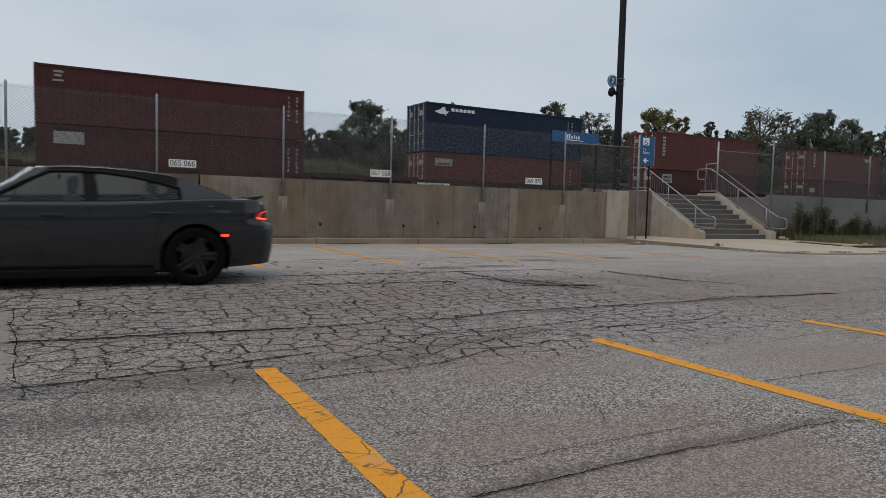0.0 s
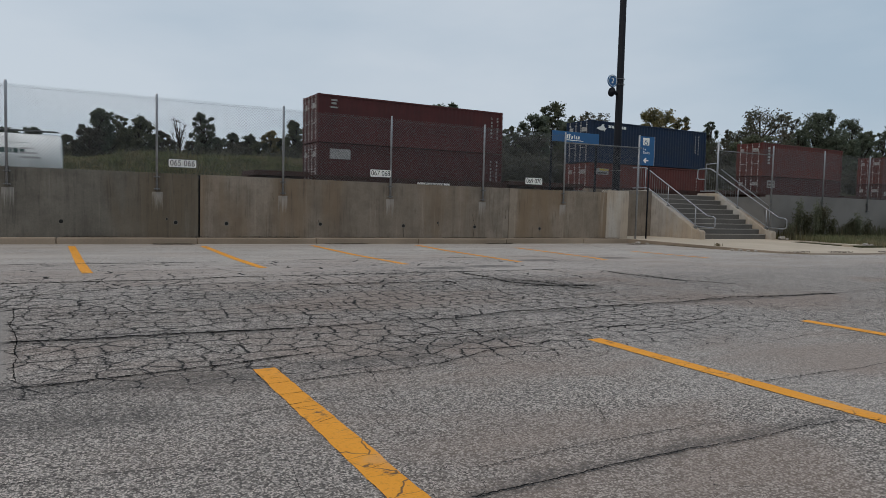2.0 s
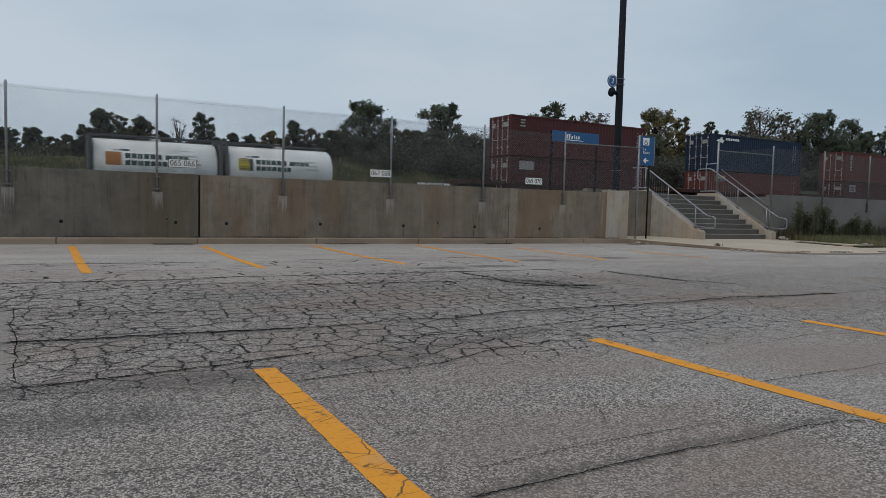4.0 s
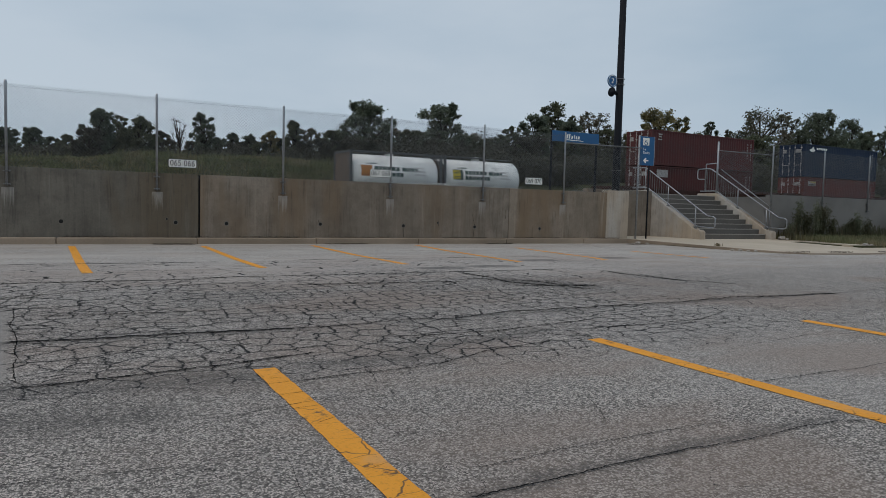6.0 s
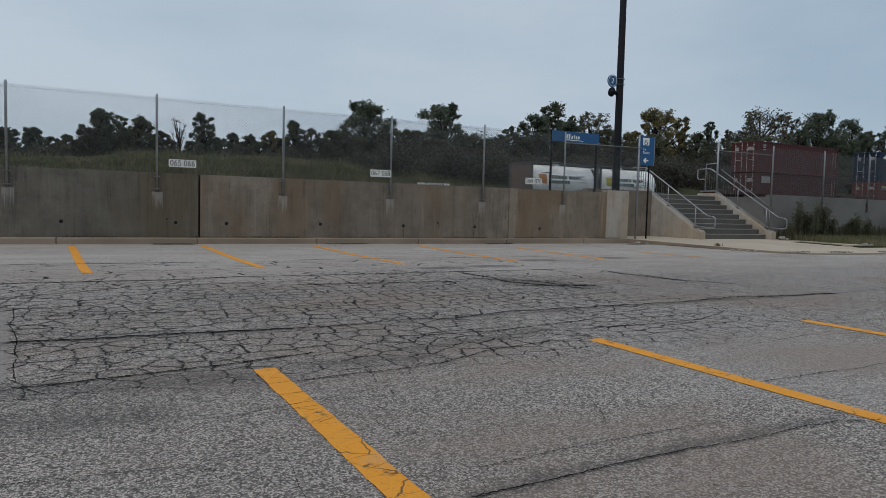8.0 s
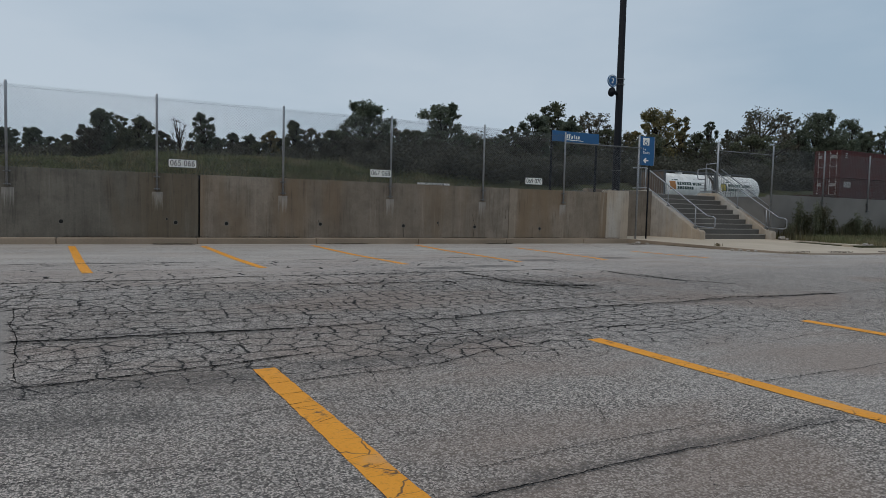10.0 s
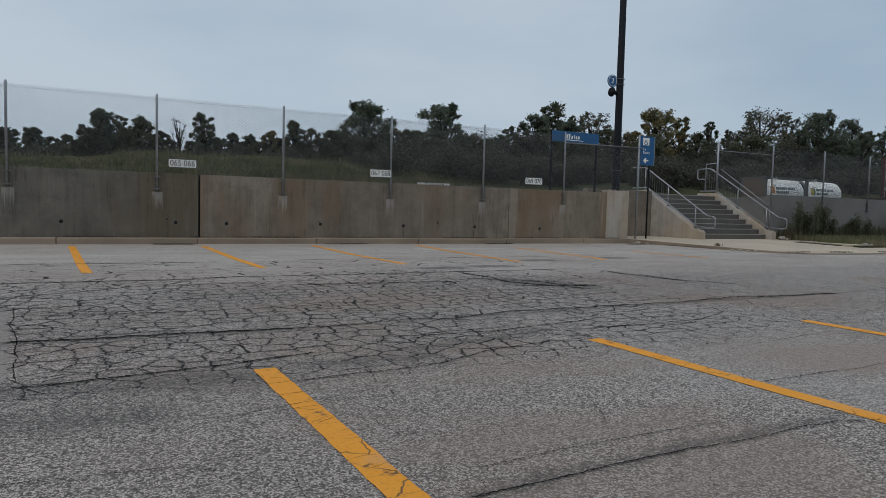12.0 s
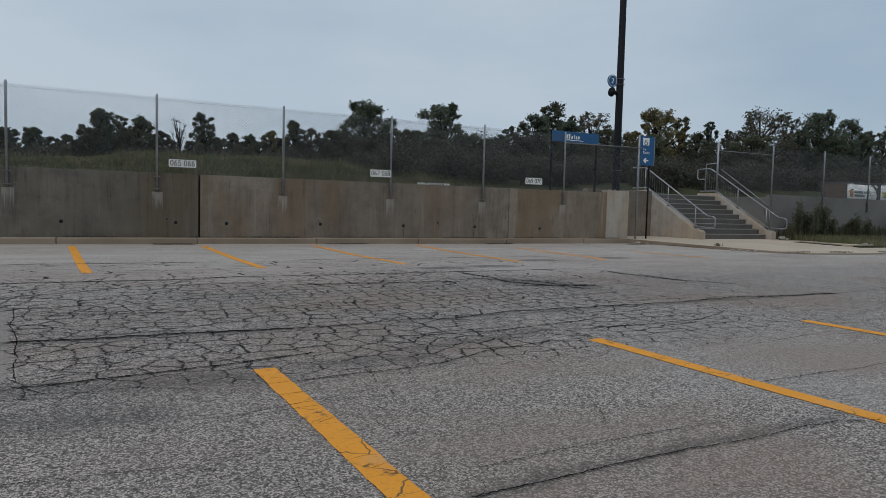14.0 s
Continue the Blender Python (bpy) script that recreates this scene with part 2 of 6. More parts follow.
def asphalt():
    n = Nodes("cracked_grey_asphalt", 0.88, 0, 0.3)
    p = n.mapping()
    half = (0.5, 0.5, 0.5)
    wob = n.noise(2.2, 5, 0.65, color=True)
    warp = n.vmath("ADD", p, n.vmath("MULTIPLY", n.vmath("SUBTRACT", wob, half), (0.22, 0.22, 0.0)))
    wary = n.vmath("ADD", p, n.vmath("MULTIPLY", n.vmath("SUBTRACT", wob, half), (0.15, 0.15, 0.0)))
    jag = n.vmath("MULTIPLY", n.vmath("SUBTRACT", n.noise(24, 4, 0.7, color=True), half), (0.05, 0.05, 0.0))
    warp = n.vmath("ADD", warp, jag)
    wary = n.vmath("ADD", wary, jag)
    xw, yw, _ = n.xyz(wary)
    # stone chips set in dark binder
    chips = n.voronoi(118, "F1", p, "Color")
    chip_d = n.voronoi(118, "F1", p)
    coarse = n.voronoi(58, "F1", p, "Color")
    grain = n.noise(190, 3, 0.7)
    tone = n.noise(0.55, 5, 0.6)
    tone2 = n.noise(3.5, 5, 0.65)
    base = n.mix(n.step(tone, 0.3, 0.7), (0.25, 0.225, 0.205), (0.33, 0.297, 0.270))
    base = n.mix(n.step(tone2, 0.35, 0.7, 0, 0.45), base, (0.17, 0.152, 0.142))
    base = n.mix(0.85, base, n.mix(n.step(n.xyz(chips)[0], 0.10, 0.85), (0.034, 0.031, 0.029), (0.78, 0.698, 0.632)))
    base = n.mix(n.step(n.xyz(coarse)[1], 0.68, 0.95, 0, 0.5), base, (0.05, 0.047, 0.044))
    base = n.mix(n.step(n.xyz(coarse)[2], 0.66, 0.95, 0, 0.4), base, (0.66, 0.605, 0.56))
    base = n.mix(n.step(chip_d, 0.46, 0.72, 0, 0.7), base, (0.05, 0.047, 0.044))
    base = n.mix(n.step(grain, 0.57, 0.66, 0, 0.8), base, (0.05, 0.047, 0.044))
    # broad bleached, stained and reddish areas
    strip = n.step(yw, 11.7, 12.1)
    wide = n.noise(0.28, 4, 0.6, n.mapping(loc=(4, 9, 0)))
    base = n.mix(n.step(wide, 0.42, 0.6, 0, 0.25), base, (0.19, 0.165, 0.15))
    base = n.mix(n.step(wide, 0.5, 0.34, 0, 0.35), base, (0.36, 0.335, 0.315))
    rusty = n.noise(0.42, 4, 0.6, n.mapping((0.6, 1.0, 1), (7, 1, 0)))
    base = n.mix(n.step(rusty, 0.46, 0.62, 0, 0.5), base, (0.275, 0.208, 0.170))
    base = n.mix(n.math("MULTIPLY", strip, n.step(n.noise(0.9, 5, 0.7, n.mapping((0.4, 1.6, 1))), 0.32, 0.6, 0.75, 0.4)), base, (0.50, 0.46, 0.42))
    mid = n.math("MULTIPLY", n.step(yw, 7.6, 9.6), n.math("SUBTRACT", 1.0, strip))
    base = n.mix(n.math("MULTIPLY", mid, n.step(n.noise(0.8, 5, 0.7, n.mapping((0.5, 1.4, 1), (1, 5, 0))), 0.3, 0.66, 0.75, 0.3)), base, (0.46, 0.415, 0.38))
    # repaired square
    px = n.math("MULTIPLY", n.step(n.math("ADD", xw, n.math("MULTIPLY", yw, 0.107)), 0.0, -0.05), n.math("MULTIPLY", n.step(yw, 4.3, 4.38), n.step(yw, 7.25, 7.1)))
    base = n.mix(n.math("MULTIPLY", px, 0.6), base, (0.28, 0.258, 0.235))
    # net of cracks, densest across the driving lane
    cell = n.mapping((1.1, 1.0, 1.0), src=warp)
    e1 = n.voronoi(4.3, "DISTANCE_TO_EDGE", cell, rnd=0.75)
    e2 = n.voronoi(7.5, "DISTANCE_TO_EDGE", n.mapping((0.9, 1.2, 1), (3.3, 1.7, 0), warp), rnd=0.7)
    # cracks that run across the lane
    e3 = n.voronoi(2.3, "DISTANCE_TO_EDGE", n.mapping((0.50, 1.35, 1), (1.3, 4.7, 0), wary), rnd=0.8)
    lane = n.math("MULTIPLY", n.step(yw, 3.4, 4.3), n.step(yw, 11.0, 8.0))
    lane = n.math("MULTIPLY", lane, n.step(xw, 8.2, 3.8, 0.12, 1.0))
    lane = n.math("MULTIPLY", lane, n.math("SUBTRACT", 1.0, px))
    broad = n.math("MULTIPLY", n.step(yw, 3.5, 4.4), n.step(yw, 12.6, 11.6))
    broad = n.math("MULTIPLY", broad, n.step(xw, 10.5, 4.5, 0.25, 1.0))
    patchy = n.step(n.noise(0.7, 3), 0.36, 0.52)
    dens = n.math("MULTIPLY", lane, n.math("ADD", 0.45, n.math("MULTIPLY", patchy, 0.55)), clamp=True)
    thin = n.step(n.noise(1.1, 3, 0.6), 0.52, 0.6)
    w1 = n.math("ADD", n.math("MULTIPLY", dens, 0.042), n.math("MULTIPLY", thin, 0.009))
    w1 = n.math("MULTIPLY", w1, n.step(n.noise(3.2, 4, 0.7, n.mapping(loc=(1, 8, 0))), 0.3, 0.62, 0.35, 1.15))
    c1 = n.step(e1, w1, n.math("MULTIPLY", w1, 0.6))
    w2 = n.math("MULTIPLY", n.math("MULTIPLY", dens, 0.036), n.step(n.noise(1.6, 3, vec=n.mapping(loc=(5, 2, 0))), 0.38, 0.54))
    c2 = n.math("MULTIPLY", n.step(e2, n.math("ADD", w2, 0.0001), 0.0), 0.7)
    gape = n.step(yw, 4.0, 10.0, 0.018, 0.040)
    w3 = n.math("ADD", n.math("MULTIPLY", broad, n.math("MULTIPLY", n.step(n.noise(1.5, 5, 0.75, n.mapping(loc=(2, 6, 0))), 0.42, 0.58), gape)), 0.0001)
    crack = n.math("MAXIMUM", n.math("MAXIMUM", c1, c2), n.step(e3, w3, n.math("MULTIPLY", w3, 0.55)))

    def nearest(segments):
        """Distance to the nearest segment, in units of its own half width."""
        out = 6.0
        flat = n.mapping((1, 1, 0), src=wary)
        for ax, ay, bx, by, wd in segments:
            ba = Vector((bx - ax, by - ay, 0))
            pa = n.vmath("SUBTRACT", flat, (ax, ay, 0.0))
            dot = n.t.nodes.new("ShaderNodeVectorMath")
            dot.operation = "DOT_PRODUCT"
            n.link(pa, dot.inputs[0])
            dot.inputs[1].default_value = ba / ba.length_squared
            hh = n.math("MAXIMUM", n.math("MINIMUM", dot.outputs["Value"], 1.0), 0.0)
            sc = n.t.nodes.new("ShaderNodeVectorMath")
            sc.operation = "SCALE"
            sc.inputs[0].default_value = ba
            n.link(hh, sc.inputs["Scale"])
            ln = n.t.nodes.new("ShaderNodeVectorMath")
            ln.operation = "LENGTH"
            n.link(n.vmath("SUBTRACT", pa, sc.outputs[0]), ln.inputs[0])
            out = n.math("MINIMUM", n.math("DIVIDE", ln.outputs["Value"], wd), out)
        return out

    # smears of dirt without a sharp edge
    dirt = nearest([(1.10, 1.95, 1.61, 2.03, 0.11), (1.61, 2.03, 3.40, 2.05, 0.10), (-0.9, 4.1, 0.8, 3.95, 0.42), (1.2, 4.1, 2.0, 4.05, 0.24), (-0.9, 3.6, 0.1, 3.4, 0.40), (2.0, 4.3, 3.4, 4.6, 0.18), (-0.6, 5.46, 1.4, 5.36, 0.20), (2.9, 5.45, 8.9, 5.6, 0.16), (5.2, 8.3, 5.8, 7.2, 0.6)])
    smear = n.math("MULTIPLY", n.step(n.math("ADD", dirt, n.math("MULTIPLY", n.noise(7, 5, 0.75), 1.5)), 1.75, 0.6), n.step(n.noise(34, 4, 0.75), 0.36, 0.60, 0.1, 0.85))
    soil = n.math("MULTIPLY", n.math("MULTIPLY", dens, n.step(e1, 0.18, 0.0, 0.0, 0.8)), n.step(n.noise(22, 5, 0.75), 0.40, 0.60, 0.05, 1.0))
    base = n.mix(n.math("MAXIMUM", soil, smear), base, (0.078, 0.072, 0.068))
    base = n.mix(n.math("MULTIPLY", crack, 0.96), base, (0.008, 0.008, 0.008))
    # oil stains in the stalls
    oil = n.math("MULTIPLY", n.step(nearest([(4.9, 10.1, 5.5, 10.1, 0.22), (6.0, 10.25, 6.6, 10.2, 0.24), (7.8, 11.3, 8.3, 11.3, 0.26), (10.2, 11.6, 10.6, 11.6, 0.25)]), 1.3, 0.4), 0.55)
    base = n.mix(oil, base, (0.07, 0.068, 0.066))
    n.color(base)
    hgt = n.math("SUBTRACT", n.math("ADD", n.math("MULTIPLY", grain, 0.3), n.math("MULTIPLY", n.math("SUBTRACT", 1.0, chip_d), 0.35)), n.math("MULTIPLY", crack, 1.4))
    n.bump(hgt, 0.7, 0.012)
    return n.mat


def line_paint(name, loss):
    n = Nodes(name, 0.75, 0, 0.3)
    warp = n.vmath("ADD", n.co, n.vmath("MULTIPLY", n.vmath("SUBTRACT", n.noise(3, 4, color=True), (0.5, 0.5, 0.5)), (0.22, 0.22, 0.0)))
    e = n.voronoi(4.0, "DISTANCE_TO_EDGE", n.mapping((0.55, 1.8, 1), src=warp))
    chips = n.noise(38, 5, 0.75)
    holes = n.noise(6, 4, 0.7)
    c = n.mix(n.noise(2.5, 4), (0.77, 0.305, 0.022), (0.86, 0.37, 0.04))
    c = n.mix(n.step(n.noise(60, 3, 0.7), 0.5, 0.7, 0, 0.35), c, (0.42, 0.17, 0.015))
    c = n.mix(n.step(n.noise(1.3, 4, 0.7), 0.56, 0.7, 0, 0.5), c, (0.62, 0.36, 0.17))
    worn = n.math("MAXIMUM", n.math("MULTIPLY", n.step(e, 0.016, 0.004), n.step(n.noise(2.1, 3), 0.42, 0.55)), n.math("MULTIPLY", n.step(holes, 0.59 - loss, 0.69 - loss), n.step(chips, 0.42 - loss, 0.52 - loss)))
    worn = n.math("MAXIMUM", worn, n.step(n.noise(85, 3, 0.7), 0.66 - loss, 0.72 - loss, 0, 0.8))
    n.color(n.mix(n.math("MULTIPLY", worn, 0.85), c, (0.07, 0.06, 0.05) if loss == 0 else (0.22, 0.19, 0.165)))
    n.bump(n.math("SUBTRACT", chips, worn), 0.4, 0.006)
    return n.mat


def earth(name, a, b, c):
    n = Nodes(name, 0.95, 0, 0.1)
    k = n.mix(n.step(n.noise(0.25, 4), 0.35, 0.65), a, b)
    n.color(n.mix(n.step(n.noise(6, 5, 0.7), 0.45, 0.65, 0, 0.7), k, c)).bump(n.noise(9, 5, 0.7), 0.6, 0.05)
    return n.mat


M_ASPHALT = asphalt()
M_SEEP = plain("seeping_dirt", (0.050, 0.042, 0.034), 0.95, 0, 0.5, 30, 0.1, 0.3)
M_CRACK = plain("dirt_in_crack", (0.013, 0.0125, 0.012), 0.95, 0, 0.5, 30, 0.1, 0.3)
M_YELLOW = line_paint("worn_yellow_line_paint", 0.0)
M_YELLOW_WORN = line_paint("faded_yellow_line_paint", 0.02)
M_GROUND = earth("far_ground", (0.07, 0.075, 0.04), (0.09, 0.085, 0.05), (0.05, 0.05, 0.03))
M_BANK = earth("grassy_earth", (0.058, 0.062, 0.034), (0.076, 0.078, 0.044), (0.040, 0.044, 0.024))
M_BALLAST = earth("track_ballast", (0.20, 0.19, 0.18), (0.26, 0.245, 0.23), (0.1, 0.095, 0.09))

# ---------------------------------------------------------------- setting: levels and lines of the plan
WALL_Y = 17.44          # face of the retaining wall
WALL_TOP = 1.717
POST_GAP = 3.049
POST_0 = -1.944
TRACK_TURN = 3.69       # degrees between the track and the wall
TRACK_Y = 34.22         # near side of the train at x = 0
GRADE = 0.008           # rise of the track
KERB_H = 0.15


def smooth(a, b, x):
    t = min(1.0, max(0.0, (x - a) / (b - a)))
    return t * t * (3 - 2 * t)


def terrain(x, y):
    """Height of the land behind the retaining wall."""
    z = 1.55
    yt = y - 0.0645 * x
    bed = 1.02 + GRADE * x
    z += (bed - z) * smooth(26.0, 29.0, yt)
    crest = 3.45 + 0.75 * smooth(-2, 4, x) - 0.7 * smooth(15, 22, x) + 0.012 * max(0.0, min(x, 200.0))
    z += (crest - bed) * smooth(41.5, 51.0, yt)
    if yt > 42:
        z += 0.35 * noise.noise(Vector((x * 0.11, y * 0.11, 0.3))) + 0.2 * noise.noise(Vector((x * 0.35, y * 0.35, 4.3)))
    return z


def setting():
    # one sheet to the horizon
    sheet = put("ground", mesh_of("ground", [(-2500, -2500, -0.35), (2500, -2500, -0.35), (2500, 2500, -0.35), (-2500, 2500, -0.35)], [(0, 1, 2, 3)], M_GROUND))
    tagged(sheet, "flat dull green land reaching the horizon", "ground", kind="structure")
    # car park
    lot = part("road", box(-70, -45, -0.3, 70, WALL_Y - 0.18, 0.0), M_ASPHALT)
    tagged(lot, "cracked grey asphalt car park surface", "asphalt", kind="structure")
    pavement_cracks(lot)
    # land behind the wall
    xs = [-160 + 4 * i for i in range(20)] + [-80 + 1.6 * i for i in range(120)] + [112 + 6 * i for i in range(40)]
    ys = [17.74 + 1.2 * i for i in range(15)] + [36 + 0.9 * i for i in range(40)] + [72.5 + 8 * i for i in range(42)]
    vs = [(x, y, terrain(x, y)) for y in ys for x in xs]
    w = len(xs)
    fs = [(j * w + i, j * w + i + 1, (j + 1) * w + i + 1, (j + 1) * w + i) for j in range(len(ys) - 1) for i in range(w - 1)
          if not (15.9 < xs[i] < 23.5 and ys[j] < 20.0) and not (14.5 < xs[i] < 23.5 and ys[j] < 19.5)]
    bank = put("embankment", mesh_of("embankment", vs, fs, M_BANK, True))
    tagged(bank, "raised land behind the wall with a grassy bank", "embankment", kind="structure")
    # platform and track bed
    deck = part("platform", box(-70, 17.75, 1.2, 16.15, 24.0, 1.62), M_STEP)
    tagged(deck, "grey concrete station platform behind the wall", "platform", kind="structure")
    land = part("landing", box(16.16, 19.97, 0.6, 60, 24.0, 1.86, 0.012), M_STEP)
    tagged(land, "grey concrete landing at the head of the steps", "landing", kind="structure")


def wall_panel(name, x0, x1, top, mat, label):
    ob = part(name, box(x0, WALL_Y, -0.25, x1, WALL_Y + 0.30, top, 0.012), mat)
    return tagged(ob, label, "wall", kind="structure")


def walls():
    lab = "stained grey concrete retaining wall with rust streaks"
    w1 = wall_panel("wall_1", -70, 2.06, WALL_TOP, M_CONCRETE_DIM, lab)
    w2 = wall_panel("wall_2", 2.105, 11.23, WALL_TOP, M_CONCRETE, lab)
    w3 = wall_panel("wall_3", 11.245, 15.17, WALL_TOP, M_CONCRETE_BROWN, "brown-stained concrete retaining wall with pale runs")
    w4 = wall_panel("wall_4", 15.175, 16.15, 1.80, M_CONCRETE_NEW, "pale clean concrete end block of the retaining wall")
    filler = part("joint_filler", box(2.06, WALL_Y + 0.05, -0.2, 2.105, WALL_Y + 0.28, WALL_TOP - 0.01), M_DARK, w1, "black open joint")
    fill = part("embankment_fill", box(23.62, WALL_Y + 0.31, -0.2, 60, 19.96, 1.84), M_CONCRETE_GREY)
    tagged(fill, "concrete fill behind the wall past the steps", "concrete", kind="structure")
    back = part("wall_5", box(16.15, 19.62, -0.25, 19.36, 19.95, 1.93, 0.01), M_CONCRETE)
    tagged(back, "dark recessed concrete wall beside the steps", "wall", kind="structure")
    side = part("wall_6", box(16.02, WALL_Y + 0.31, -0.25, 16.145, 19.61, 1.79), M_CONCRETE)
    tagged(side, "concrete return wall of the recess", "wall", kind="structure")
    east = part("wall_7", box(23.62, WALL_Y, -0.25, 75, WALL_Y + 0.30, 1.92, 0.012), M_CONCRETE_GREY)
    tagged(east, "grey concrete retaining wall behind tall weeds", "wall", kind="structure")
    # unseen wall added behind the camera so the car's sides reflect something dark
    behind = part("reflection_wall", box(-60, -33.0, -0.25, 60, -32.5, 9.5), M_CONCRETE_DIM)
    tagged(behind, "plain grey unseen wall added to darken the car's reflections", "wall", kind="structure")
    # weep holes: pipe rims on the wall, a flat dark disc for each bore's shade
    for x, z in ((-0.915, 0.51), (1.533, 0.517), (2.738, 0.504), (5.188, 0.52), (7.649, 0.501), (8.76, 0.60), (10.018, 0.493), (12.428, 0.463), (-3.36, 0.51), (1.33, 0.60)):
        r = 0.062 if z != 0.60 else 0.035
        bm = bmesh.new()
        ring = [(r * math.cos(a * math.pi / 8), r * math.sin(a * math.pi / 8)) for a in range(16)]
        inner = [bm.verts.new((x + 0.72 * a, WALL_Y - 0.003, z + 0.72 * b)) for a, b in ring]
        outer = [bm.verts.new((x + a, WALL_Y - 0.006, z + b)) for a, b in ring]
        deep = [bm.verts.new((x + 0.7 * a, WALL_Y + 0.001 - 0.002, z + 0.7 * b)) for a, b in ring]
        for k in range(16):
            j = (k + 1) % 16
            bm.faces.new((outer[k], outer[j], inner[j], inner[k]))
            bm.faces.new((inner[k], inner[j], deep[j], deep[k]))
        parent = w1 if x < 2.06 else (w2 if x < 11.2 else w3)
        rim = part("weep_hole", bm, M_PIPE, parent, "round drain hole with a worn rim")
        bm = bmesh.new()
        bm.faces.new([bm.verts.new((x + 0.72 * a, WALL_Y - 0.0025, z + 0.72 * b)) for a, b in ring])
        part("hole", bm, M_DARK, rim, "flat dark disc standing for the shaded drain bore")
    # jagged cracks that run down from some drain holes and seep
    rng = random.Random(12)
    for x, z0, z1, lean, wd in ((7.63, 0.66, 0.17, 0.03, 0.011), (9.93, 0.90, 0.50, 0.09, 0.009), (10.0, 0.45, 0.19, -0.02, 0.008), (5.14, 0.62, 0.54, 0.02, 0.012), (12.42, 0.44, 0.36, 0.0, 0.006), (11.10, 1.05, 0.75, 0.02, 0.006), (3.9, 1.35, 1.12, 0.01, 0.007), (8.76, 0.72, 0.50, 0.02, 0.008)):
        vs, m = [], 12
        for k in range(m + 1):
            xx = x + lean * k / m + rng.uniform(-0.6, 0.6) * wd
            w = wd * rng.uniform(0.3, 1.0) * (0.15 if k in (0, m) else 1.0)
            zz = z0 + (z1 - z0) * k / m
            vs += [(xx - w, WALL_Y - 0.0035, zz), (xx + w, WALL_Y - 0.0035, zz)]
        fs = [(2 * k, 2 * k + 1, 2 * k + 3, 2 * k + 2) for k in range(m)]
        put("crack", mesh_of("crack", vs, fs, M_SEEP), w2 if x < 11.2 else w3, "thin dark crack")
    # poured strips under the fence posts
    for i in range(-4, 6):
        x = POST_0 + POST_GAP * i
        parent = w1 if x < 2.06 else (w2 if x < 11.2 else w3)
        part("poured_strip", box(x - 0.11, WALL_Y - 0.004, 0.40 + 0.07 * (i % 3), x + 0.13, WALL_Y + 0.01, 1.255), M_PATCH_DIM if parent is w1 else (M_PATCH if parent is w2 else M_PATCH_BROWN), parent, "paler poured concrete strip")


